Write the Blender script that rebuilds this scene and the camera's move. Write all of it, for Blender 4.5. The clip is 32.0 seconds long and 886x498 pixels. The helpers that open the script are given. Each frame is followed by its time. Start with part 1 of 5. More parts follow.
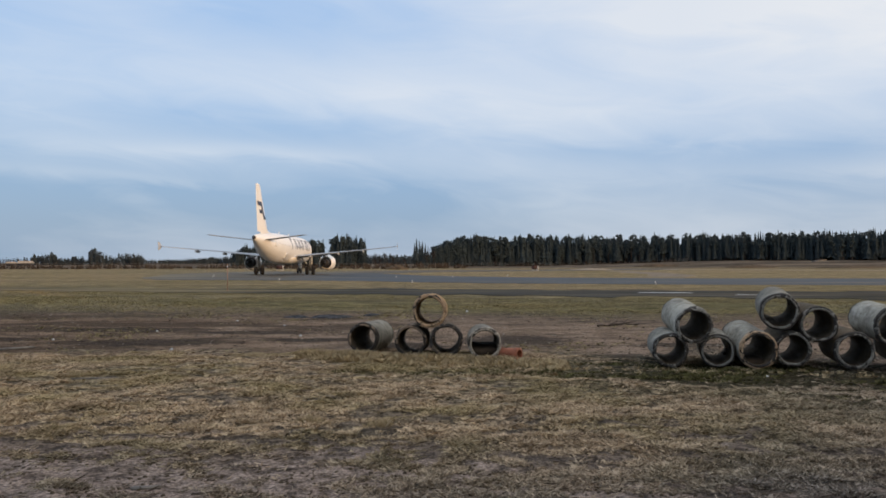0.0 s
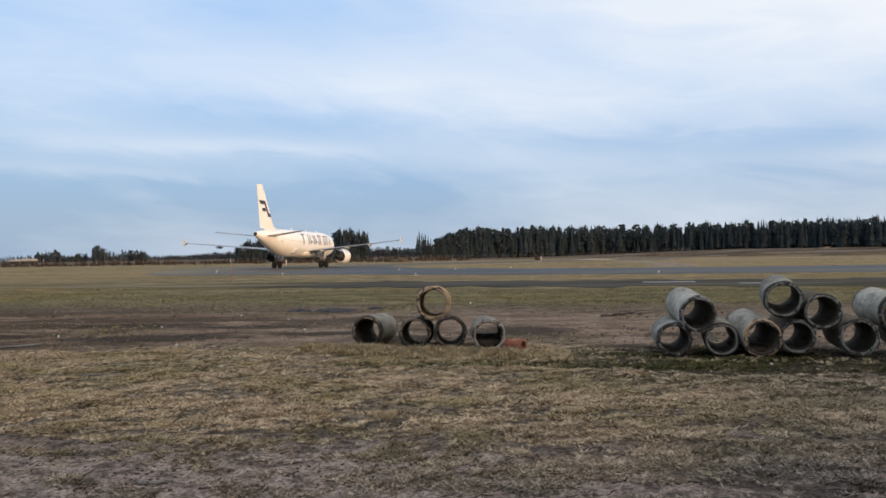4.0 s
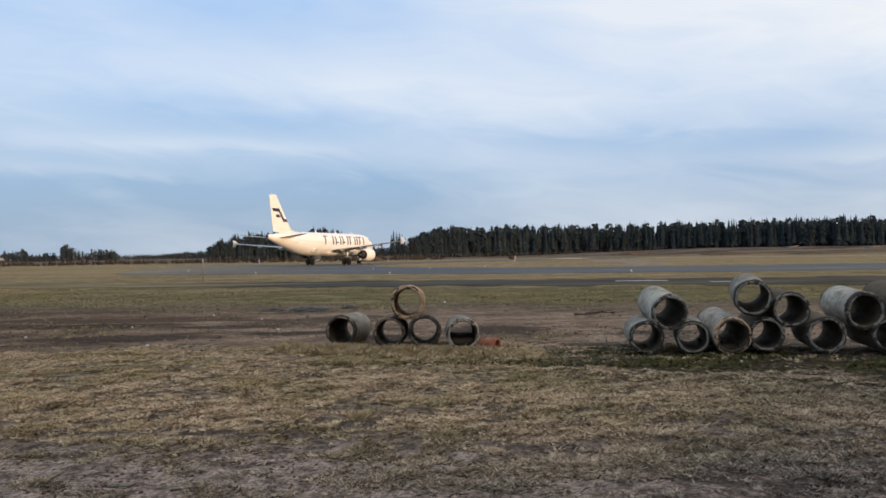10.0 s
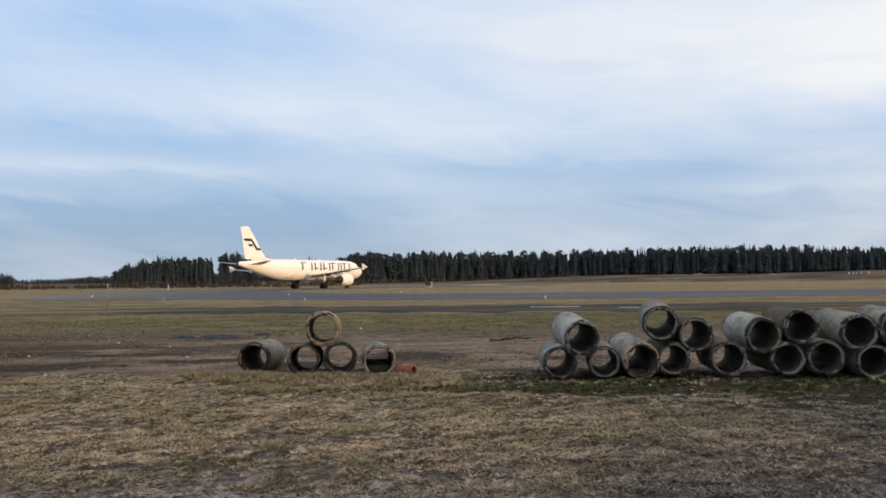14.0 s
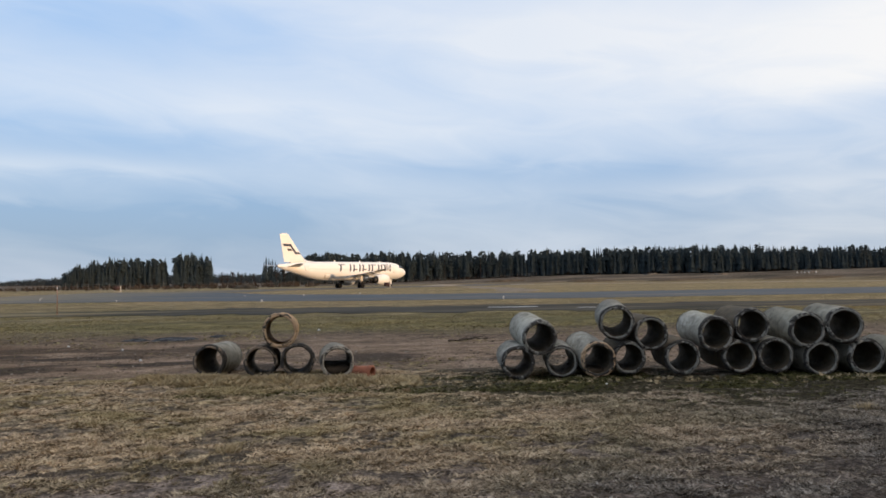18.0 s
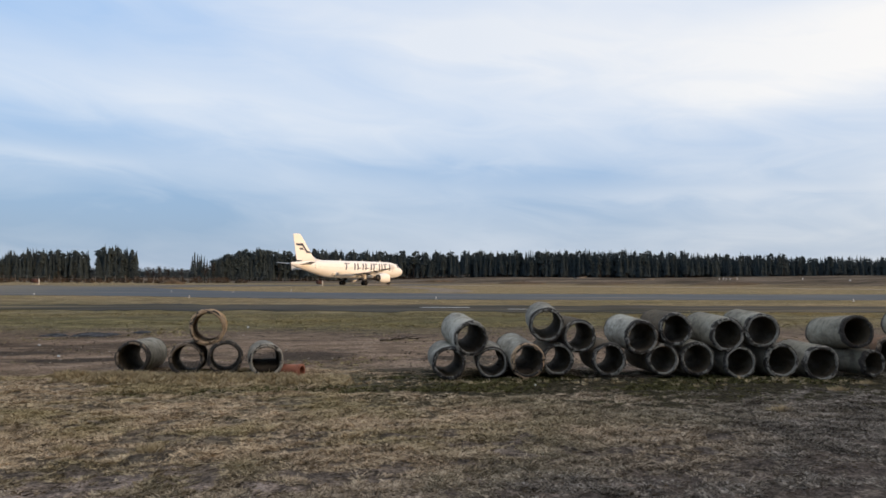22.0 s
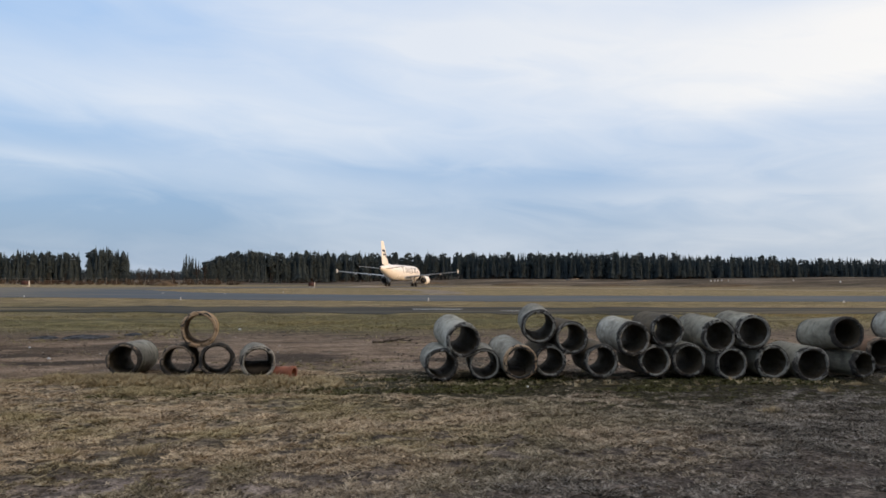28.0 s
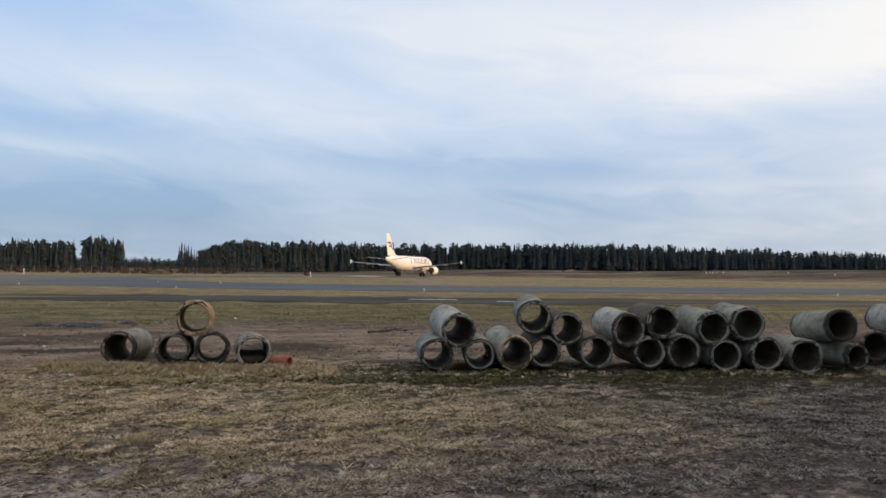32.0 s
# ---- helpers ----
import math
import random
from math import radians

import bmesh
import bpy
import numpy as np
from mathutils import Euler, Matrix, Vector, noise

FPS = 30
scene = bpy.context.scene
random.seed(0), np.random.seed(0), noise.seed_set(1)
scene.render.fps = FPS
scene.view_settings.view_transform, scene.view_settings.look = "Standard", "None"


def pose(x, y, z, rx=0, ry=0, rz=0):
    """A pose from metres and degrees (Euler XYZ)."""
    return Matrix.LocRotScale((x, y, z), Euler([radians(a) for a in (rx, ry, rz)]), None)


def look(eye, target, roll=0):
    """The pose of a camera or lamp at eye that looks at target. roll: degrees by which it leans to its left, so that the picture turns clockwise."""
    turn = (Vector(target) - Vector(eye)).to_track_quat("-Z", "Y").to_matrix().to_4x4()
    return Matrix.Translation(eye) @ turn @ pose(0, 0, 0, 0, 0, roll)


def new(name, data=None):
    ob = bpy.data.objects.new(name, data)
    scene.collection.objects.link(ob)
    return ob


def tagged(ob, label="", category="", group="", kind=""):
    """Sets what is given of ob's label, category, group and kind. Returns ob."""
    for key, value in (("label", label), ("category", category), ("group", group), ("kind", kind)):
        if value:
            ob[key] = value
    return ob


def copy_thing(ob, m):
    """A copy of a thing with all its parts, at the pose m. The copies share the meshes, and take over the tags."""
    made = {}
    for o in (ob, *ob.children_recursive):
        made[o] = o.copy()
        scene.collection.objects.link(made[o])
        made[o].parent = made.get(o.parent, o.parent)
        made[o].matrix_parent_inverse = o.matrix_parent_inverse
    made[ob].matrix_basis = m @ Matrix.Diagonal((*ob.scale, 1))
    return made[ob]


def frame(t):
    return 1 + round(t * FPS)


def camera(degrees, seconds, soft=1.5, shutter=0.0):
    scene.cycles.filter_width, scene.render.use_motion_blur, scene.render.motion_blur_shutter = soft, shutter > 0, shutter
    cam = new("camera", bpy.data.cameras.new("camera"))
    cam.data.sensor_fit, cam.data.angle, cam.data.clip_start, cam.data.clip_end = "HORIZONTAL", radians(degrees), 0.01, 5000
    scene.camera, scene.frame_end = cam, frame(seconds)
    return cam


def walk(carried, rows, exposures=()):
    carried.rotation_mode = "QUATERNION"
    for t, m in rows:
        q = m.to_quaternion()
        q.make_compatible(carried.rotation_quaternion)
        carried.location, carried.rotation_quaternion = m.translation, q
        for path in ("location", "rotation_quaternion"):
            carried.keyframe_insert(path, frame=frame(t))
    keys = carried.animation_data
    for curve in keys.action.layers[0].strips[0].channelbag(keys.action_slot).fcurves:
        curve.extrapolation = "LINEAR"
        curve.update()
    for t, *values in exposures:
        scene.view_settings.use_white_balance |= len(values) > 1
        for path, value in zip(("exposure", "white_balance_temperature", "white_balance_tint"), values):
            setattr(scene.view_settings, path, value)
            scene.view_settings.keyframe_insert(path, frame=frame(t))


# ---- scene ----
cam = camera(59.9, 32.0, soft=1.65)
PATH = [
    (0.0, (0.0, 0.0, 1.8), (0.018, 49.992, 2.689), 0.00),
    (0.5, (0.0, 0.0, 1.8), (-0.082, 49.993, 2.626), -0.10),
    (1.0, (0.0, 0.0, 1.8), (-0.283, 49.995, 2.419), -0.17),
    (1.5, (0.0, 0.0, 1.8), (-0.242, 49.996, 2.413), -0.14),
    (2.0, (0.0, 0.0, 1.8), (-0.163, 49.997, 2.327), -0.31),
    (2.5, (0.0, 0.0, 1.8), (-0.487, 49.995, 2.318), -0.45),
    (3.0, (0.0, 0.0, 1.8), (-0.823, 49.992, 2.198), -0.62),
    (3.5, (0.0, 0.0, 1.8), (-0.376, 49.997, 2.139), -0.61),
    (5.5, (0.0, 0.0, 1.8), (0.017, 49.995, 2.490), -0.90),
    (6.0, (0.0, 0.0, 1.8), (0.119, 49.995, 2.511), -0.99),
    (6.5, (0.0, 0.0, 1.8), (0.106, 49.997, 2.364), -1.04),
    (7.0, (0.0, 0.0, 1.8), (0.418, 49.996, 2.313), -0.97),
    (7.5, (0.0, 0.0, 1.8), (0.433, 49.995, 2.338), -0.96),
    (8.0, (0.0, 0.0, 1.8), (0.465, 49.995, 2.297), -0.91),
    (8.5, (0.0, 0.0, 1.8), (0.754, 49.992, 2.315), -0.81),
    (9.0, (0.0, 0.0, 1.8), (0.786, 49.992, 2.249), -0.88),
    (9.5, (0.0, 0.0, 1.8), (0.926, 49.991, 2.084), -0.89),
    (10.0, (0.0, 0.0, 1.8), (1.503, 49.976, 2.104), -0.80),
    (10.5, (0.0, 0.0, 1.8), (2.047, 49.955, 2.378), -0.69),
    (11.0, (0.0, 0.0, 1.8), (2.548, 49.930, 2.541), -0.65),
    (11.5, (0.0, 0.0, 1.8), (3.467, 49.872, 2.688), -0.48),
    (12.0, (0.0, 0.0, 1.8), (4.311, 49.803, 2.834), -0.53),
    (12.5, (0.0, 0.0, 1.8), (4.808, 49.755, 2.958), -0.51),
    (13.0, (0.0, 0.0, 1.8), (6.640, 49.525, 3.582), -0.29),
    (13.5, (0.0, 0.0, 1.8), (7.053, 49.457, 3.871), -0.50),
    (14.0, (0.0, 0.0, 1.8), (6.893, 49.485, 3.731), -0.57),
    (14.5, (0.0, 0.0, 1.8), (7.199, 49.445, 3.624), -0.59),
    (15.0, (0.0, 0.0, 1.8), (8.009, 49.320, 3.635), -0.44),
    (15.5, (0.0, 0.0, 1.8), (8.330, 49.263, 3.730), -0.51),
    (17.5, (0.0, 0.0, 1.8), (9.085, 49.130, 3.723), -0.76),
    (18.0, (0.0, 0.0, 1.8), (9.552, 49.041, 3.739), -0.79),
    (18.5, (0.0, 0.0, 1.8), (10.290, 48.891, 3.757), -0.66),
    (19.0, (0.0, 0.0, 1.8), (10.653, 48.808, 3.864), -0.57),
    (19.5, (0.0, 0.0, 1.8), (10.781, 48.780, 3.880), -0.57),
    (20.0, (0.0, 0.0, 1.8), (11.264, 48.671, 3.862), -0.34),
    (20.5, (0.0, 0.0, 1.8), (11.972, 48.501, 3.885), -0.07),
    (21.0, (0.0, 0.0, 1.8), (12.702, 48.317, 3.833), 0.25),
    (21.5, (0.0, 0.0, 1.8), (13.627, 48.071, 3.670), 0.45),
    (22.0, (0.0, 0.0, 1.8), (13.728, 48.040, 3.721), 0.42),
    (22.5, (0.0, 0.0, 1.8), (13.435, 48.126, 3.638), 0.25),
    (23.0, (0.0, 0.0, 1.8), (13.342, 48.156, 3.532), 0.38),
    (23.5, (0.0, 0.0, 1.8), (13.741, 48.043, 3.548), 0.47),
    (24.0, (0.0, 0.0, 1.8), (13.773, 48.031, 3.627), 0.44),
    (24.5, (0.0, 0.0, 1.8), (13.937, 47.989, 3.484), 0.37),
    (25.0, (0.0, 0.0, 1.8), (14.055, 47.960, 3.326), 0.26),
    (25.5, (0.0, 0.0, 1.8), (14.267, 47.903, 3.119), 0.34),
    (27.5, (0.0, 0.0, 1.8), (14.235, 47.901, 3.498), 0.41),
    (28.0, (0.0, 0.0, 1.8), (14.203, 47.897, 3.839), 0.38),
    (28.5, (0.0, 0.0, 1.8), (14.333, 47.864, 3.710), 0.51),
    (29.0, (0.0, 0.0, 1.8), (14.420, 47.841, 3.605), 0.63),
    (29.5, (0.0, 0.0, 1.8), (14.361, 47.852, 3.774), 0.67),
    (30.0, (0.0, 0.0, 1.8), (14.338, 47.856, 3.863), 0.67),
    (30.5, (0.0, 0.0, 1.8), (14.390, 47.849, 3.648), 0.78),
    (31.0, (0.0, 0.0, 1.8), (14.403, 47.849, 3.538), 0.79),
    (31.5, (0.0, 0.0, 1.8), (14.388, 47.853, 3.556), 0.76),
    (32.0, (0.0, 0.0, 1.8), (14.466, 47.841, 3.213), 0.76),
]
walk(cam, [(t, look(eye, target, roll)) for t, eye, target, roll in PATH],
     [(0.0, -0.07), (1.0, 0.04), (3.0, 0.12), (6.0, 0.05), (9.0, 0.05), (12.0, 0.04), (15.0, 0.02), (20.0, 0.03), (25.0, 0.0), (32.0, 0.0)])

# ---- light ----
SUN_AZ, SUN_EL = 136.0, 6.0      # clockwise from +y, degrees
sun = new("sun", bpy.data.lights.new("sun", "SUN"))
sun.data.energy, sun.data.angle, sun.data.color = 3.2, radians(0.6), (1.0, 0.63, 0.33)
sa, se = radians(SUN_AZ), radians(SUN_EL)
sun_dir = Vector((math.sin(sa) * math.cos(se), math.cos(sa) * math.cos(se), math.sin(se)))
sun.matrix_world = look((0, 0, 60), Vector((0, 0, 60)) - sun_dir)


def link(nt, a, b):
    nt.links.new(a, b)


def node(nt, kind, **kw):
    n = nt.nodes.new(kind)
    for k, v in kw.items():
        if k == "op":
            n.operation = v
        elif k == "blend":
            n.blend_type = v
        elif k == "dtype":
            n.data_type = v
        else:
            n.inputs[k.replace("_", " ")].default_value = v
    return n


def math_node(nt, op, a, b=0.0, clamp=False):
    n = nt.nodes.new("ShaderNodeMath")
    n.operation, n.use_clamp = op, clamp
    for i, v in enumerate((a, b)):
        if isinstance(v, (int, float)):
            n.inputs[i].default_value = v
        else:
            nt.links.new(v, n.inputs[i])
    return n.outputs[0]


def ramp(nt, fac, stops, mode="LINEAR"):
    n = nt.nodes.new("ShaderNodeValToRGB")
    n.color_ramp.interpolation = mode
    el = n.color_ramp.elements
    while len(el) < len(stops):
        el.new(0.5)
    for e, (p, c) in zip(el, stops):
        e.position = p
        e.color = (*c, 1) if len(c) == 3 else c
    nt.links.new(fac, n.inputs[0])
    return n.outputs[0]


def mix(nt, fac, a, b, blend="MIX"):
    n = nt.nodes.new("ShaderNodeMix")
    n.data_type, n.blend_type = "RGBA", blend
    for sock, v in ((n.inputs[0], fac), (n.inputs[6], a), (n.inputs[7], b)):
        if isinstance(v, (int, float)):
            sock.default_value = v
        elif isinstance(v, tuple):
            sock.default_value = (*v, 1) if len(v) == 3 else v
        else:
            nt.links.new(v, sock)
    return n.outputs[2]


def noise_tex(nt, vec, scale, detail=4.0, rough=0.55, distort=0.0):
    n = nt.nodes.new("ShaderNodeTexNoise")
    n.inputs["Scale"].default_value, n.inputs["Detail"].default_value = scale, detail
    n.inputs["Roughness"].default_value, n.inputs["Distortion"].default_value = rough, distort
    if vec is not None:
        nt.links.new(vec, n.inputs["Vector"])
    return n.outputs["Fac"]


def scaled(nt, vec, s, off=(0, 0, 0), rot=(0, 0, 0)):
    n = nt.nodes.new("ShaderNodeMapping")
    n.inputs["Scale"].default_value, n.inputs["Location"].default_value = s, off
    n.inputs["Rotation"].default_value = rot
    nt.links.new(vec, n.inputs["Vector"])
    return n.outputs[0]


# ---- sky: high thin overcast with soft streaks, clearer and bluer away from the sun ----
world = bpy.data.worlds.new("sky")
scene.world = world
world.use_nodes = True
wt = world.node_tree
wt.nodes.clear()
coord = wt.nodes.new("ShaderNodeTexCoord").outputs["Generated"]
sep = wt.nodes.new("ShaderNodeSeparateXYZ")
link(wt, coord, sep.inputs[0])
sky = wt.nodes.new("ShaderNodeTexSky")
sky.sky_type, sky.sun_disc = "NISHITA", False
sky.sun_elevation, sky.sun_rotation = se, sa
def sky_vec(sx, sz, tilt, ox, oz):
    """Direction stretched into streaks that lean with the tilt."""
    c = wt.nodes.new("ShaderNodeCombineXYZ")
    link(wt, math_node(wt, "ADD", math_node(wt, "MULTIPLY", sep.outputs[0], sx), ox), c.inputs[0])
    link(wt, math_node(wt, "MULTIPLY", sep.outputs[1], sx), c.inputs[1])
    lean = math_node(wt, "ADD", sep.outputs[2], math_node(wt, "MULTIPLY", sep.outputs[0], tilt))
    link(wt, math_node(wt, "ADD", math_node(wt, "MULTIPLY", lean, sz), oz), c.inputs[2])
    return c.outputs[0]


def centred(f, amount):
    return math_node(wt, "MULTIPLY", math_node(wt, "SUBTRACT", f, 0.5), amount)


streak = noise_tex(wt, sky_vec(1.6, 6.5, 0.10, 0.3, 0.0), 1.3, 2.5, 0.5, 0.5)
wisps = noise_tex(wt, sky_vec(4.5, 19.0, 0.10, 1.7, 0.4), 1.5, 5.0, 0.56, 0.9)
broad = noise_tex(wt, sky_vec(1.6, 3.4, 0.25, 4.1, 0.6), 1.5, 2.0, 0.5)
cover = ramp(wt, sep.outputs[2], [(0.0, (0.34,) * 3), (0.035, (0.27,) * 3), (0.085, (0.24,) * 3), (0.14, (0.40,) * 3), (0.22, (0.56,) * 3), (0.33, (0.66,) * 3), (0.7, (0.80,) * 3)], "EASE")
cover = math_node(wt, "ADD", cover, centred(streak, 0.62))
cover = math_node(wt, "ADD", cover, centred(wisps, 0.46))
cover = math_node(wt, "ADD", cover, centred(broad, 0.6))
# the larger cloud banks and blue gaps: x, z of the direction, their spread, slope and strength
wob_x = math_node(wt, "ADD", sep.outputs[0], centred(broad, 0.25))
wob_z = math_node(wt, "ADD", sep.outputs[2], math_node(wt, "ADD", centred(streak, 0.05), centred(wisps, 0.03)))
BANKS = [(-0.18, 0.31, 0.18, 0.050, 0.0, -0.50), (-0.26, 0.178, 0.28, 0.024, -0.06, -0.17), (-0.27, 0.142, 0.16, 0.012, -0.03, 0.26), (-0.42, 0.105, 0.12, 0.010, -0.05, 0.20),
         (0.30, 0.305, 0.16, 0.030, -0.10, 0.34), (0.60, 0.245, 0.20, 0.055, 0.0, 0.30), (-0.12, 0.075, 0.22, 0.028, 0.0, -0.20), (0.62, 0.335, 0.09, 0.022, 0.0, -0.30),
         (0.30, 0.130, 0.22, 0.016, -0.08, -0.20), (0.74, 0.100, 0.10, 0.030, 0.0, 0.34), (0.54, 0.098, 0.12, 0.009, 0.0, 0.18), (0.02, 0.215, 0.20, 0.025, -0.10, 0.20)]
for bx, bz, sx, sz, slope, power in BANKS:
    dx = math_node(wt, "SUBTRACT", wob_x, bx)
    dz = math_node(wt, "SUBTRACT", math_node(wt, "SUBTRACT", wob_z, bz), math_node(wt, "MULTIPLY", dx, slope))
    q = math_node(wt, "ADD", math_node(wt, "POWER", math_node(wt, "DIVIDE", dx, sx), 2.0), math_node(wt, "POWER", math_node(wt, "DIVIDE", dz, sz), 2.0))
    front = math_node(wt, "MULTIPLY", sep.outputs[1], 4.0, True)
    cover = math_node(wt, "ADD", cover, math_node(wt, "MULTIPLY", math_node(wt, "MULTIPLY", math_node(wt, "POWER", 2.718, math_node(wt, "MULTIPLY", q, -1.0)), power), front))
cover = math_node(wt, "ADD", cover, math_node(wt, "MULTIPLY", sep.outputs[0], 0.36), True)
blue = ramp(wt, sep.outputs[2], [(0.0, (0.335, 0.47, 0.65)), (0.05, (0.315, 0.46, 0.67)), (0.11, (0.315, 0.488, 0.75)), (0.22, (0.325, 0.555, 0.91)), (0.34, (0.38, 0.60, 0.96)), (1.0, (0.26, 0.45, 0.80))])
toward = wt.nodes.new("ShaderNodeVectorMath")
toward.operation = "DOT_PRODUCT"
link(wt, coord, toward.inputs[0])
toward.inputs[1].default_value = (0.93, -0.36, 0.05)
near_sun = math_node(wt, "MULTIPLY", math_node(wt, "ADD", toward.outputs["Value"], 0.05), 1.2, True)
white = mix(wt, near_sun, (0.86, 0.91, 1.0), (1.24, 1.165, 1.075))
veil = mix(wt, cover, blue, white)
nishita = node(wt, "ShaderNodeVectorMath", op="SCALE")
link(wt, sky.outputs[0], nishita.inputs[0])
nishita.inputs["Scale"].default_value = 0.12
both = mix(wt, 0.86, nishita.outputs[0], veil)
bg = wt.nodes.new("ShaderNodeBackground")
bg.inputs["Strength"].default_value = 1.0
link(wt, both, bg.inputs["Color"])
out = wt.nodes.new("ShaderNodeOutputWorld")
link(wt, bg.outputs[0], out.inputs[0])

# ---- materials ----


def material(name, rough=0.8, metal=0.0, gloss=0.5):
    m = bpy.data.materials.new(name)
    m.use_nodes = True
    nt = m.node_tree
    b = nt.nodes["Principled BSDF"]
    b.inputs["Roughness"].default_value, b.inputs["Metallic"].default_value = rough, metal
    b.inputs["Specular IOR Level"].default_value = gloss
    return m, nt, b


def bump(nt, b, height, strength=0.4, distance=0.02):
    n = nt.nodes.new("ShaderNodeBump")
    n.inputs["Strength"].default_value, n.inputs["Distance"].default_value = strength, distance
    link(nt, height, n.inputs["Height"])
    link(nt, n.outputs[0], b.inputs["Normal"])


def objco(nt):
    return nt.nodes.new("ShaderNodeTexCoord").outputs["Object"]


def simple(name, col, rough=0.6, metal=0.0, vary=0.12, scale=3.0):
    m, nt, b = material(name, rough, metal, 0.12 if rough >= 0.85 else 0.5)
    n = noise_tex(nt, objco(nt), scale, 5.0)
    dark = tuple(c * (1 - vary * 2) for c in col)
    light = tuple(min(1, c * (1 + vary)) for c in col)
    link(nt, ramp(nt, n, [(0.3, dark), (0.7, light)]), b.inputs["Base Color"])
    return m


def ground_material():
    m, nt, b = material("field_ground", 0.95, 0.0, 0.06)
    pos = objco(nt)
    s = nt.nodes.new("ShaderNodeSeparateXYZ")
    link(nt, pos, s.inputs[0])
    flat = scaled(nt, pos, (1, 1, 0))
    off = scaled(nt, pos, (1, 1, 0), (31.7, 12.9, 0))
    big = noise_tex(nt, scaled(nt, flat, (0.6, 1.0, 1)), 0.22, 3.0, 0.55)
    broad = noise_tex(nt, scaled(nt, off, (0.45, 1.0, 1)), 0.09, 4.0, 0.6)
    mid = noise_tex(nt, scaled(nt, flat, (0.7, 1.0, 1)), 0.9, 4.0, 0.6)
    spots = noise_tex(nt, off, 2.6, 4.0, 0.62, 0.3)
    fine = noise_tex(nt, flat, 8.0, 5.0, 0.68, 0.3)
    tuft = noise_tex(nt, off, 5.0, 5.0, 0.66, 0.2)
    grit = noise_tex(nt, off, 24.0, 4.0, 0.7)
    # bands across the field, made ragged
    y = math_node(nt, "ADD", s.outputs[1], math_node(nt, "MULTIPLY", math_node(nt, "SUBTRACT", big, 0.5), 8.0))
    y = math_node(nt, "ADD", y, math_node(nt, "MULTIPLY", math_node(nt, "SUBTRACT", mid, 0.5), 5.0))
    yn = math_node(nt, "DIVIDE", y, 60.0, True)
    bare = ramp(nt, yn, [(0.0, (0.92,) * 3), (0.115, (0.88,) * 3), (0.14, (0.62,) * 3), (0.17, (0.36,) * 3), (0.235, (0.26,) * 3), (0.27, (0.86,) * 3), (0.42, (0.84,) * 3), (0.50, (0.24,) * 3), (0.70, (0.2,) * 3), (1.0, (0.12,) * 3)])
    # soil shows where the turf is thin
    thin = math_node(nt, "ADD", math_node(nt, "MULTIPLY", math_node(nt, "SUBTRACT", mid, 0.5), 2.2), math_node(nt, "MULTIPLY", math_node(nt, "SUBTRACT", spots, 0.5), 2.0))
    bare = math_node(nt, "ADD", math_node(nt, "MULTIPLY", math_node(nt, "SUBTRACT", bare, 0.5), 1.7), math_node(nt, "ADD", thin, 0.5), True)
    soil = ramp(nt, tuft, [(0.38, (0.062, 0.046, 0.033)), (0.48, (0.205, 0.154, 0.112)), (0.62, (0.36, 0.275, 0.205))])
    sand = ramp(nt, mid, [(0.36, (0.135, 0.089, 0.056)), (0.48, (0.245, 0.168, 0.110)), (0.64, (0.36, 0.262, 0.180))])
    soil = mix(nt, math_node(nt, "MULTIPLY", math_node(nt, "SUBTRACT", s.outputs[1], 13.0), 0.3, True), soil, mix(nt, 0.22, sand, soil))
    long = noise_tex(nt, scaled(nt, off, (0.28, 1.0, 1)), 0.55, 4.0, 0.6, 0.4)
    stain = math_node(nt, "ADD", long, math_node(nt, "ADD", math_node(nt, "MULTIPLY", math_node(nt, "ADD", s.outputs[0], 1.0), 0.010), math_node(nt, "MULTIPLY", math_node(nt, "SUBTRACT", 8.6, y), 0.12, True)))
    soil = mix(nt, ramp(nt, stain, [(0.38, (0.7,) * 3), (0.47, (0.0,) * 3)]), soil, (0.050, 0.036, 0.025))
    soil = mix(nt, ramp(nt, spots, [(0.36, (0.7,) * 3), (0.44, (0.0,) * 3)]), soil, (0.055, 0.040, 0.029))
    soil = mix(nt, 1.0, soil, (1.0, 0.97, 0.90), "MULTIPLY")
    # dark damp patches with ragged edges
    for cx, cy, rx, ry in ((1.7, 18.2, 1.2, 1.1), (-6.8, 17.6, 1.9, 0.7), (-3.1, 18.3, 1.2, 0.5), (-8.6, 21.0, 2.2, 0.7), (-11.5, 18.4, 1.8, 0.6), (-0.9, 16.9, 1.0, 0.5), (5.4, 17.0, 1.3, 0.35), (3.2, 15.0, 1.6, 0.35), (-5.0, 20.2, 1.6, 0.4)):
        qx = math_node(nt, "POWER", math_node(nt, "ABSOLUTE", math_node(nt, "DIVIDE", math_node(nt, "SUBTRACT", s.outputs[0], cx), rx)), 2.0)
        qy = math_node(nt, "POWER", math_node(nt, "ABSOLUTE", math_node(nt, "DIVIDE", math_node(nt, "SUBTRACT", s.outputs[1], cy), ry)), 2.0)
        edge = math_node(nt, "ADD", math_node(nt, "SUBTRACT", 1.5, math_node(nt, "ADD", qx, qy)), math_node(nt, "MULTIPLY", math_node(nt, "SUBTRACT", long, 0.5), 2.5))
        edge = math_node(nt, "ADD", edge, math_node(nt, "MULTIPLY", math_node(nt, "SUBTRACT", spots, 0.5), 4.0))
        soil = mix(nt, math_node(nt, "MULTIPLY", math_node(nt, "MULTIPLY", edge, 1.3, True), 0.85), soil, (0.052, 0.038, 0.027))
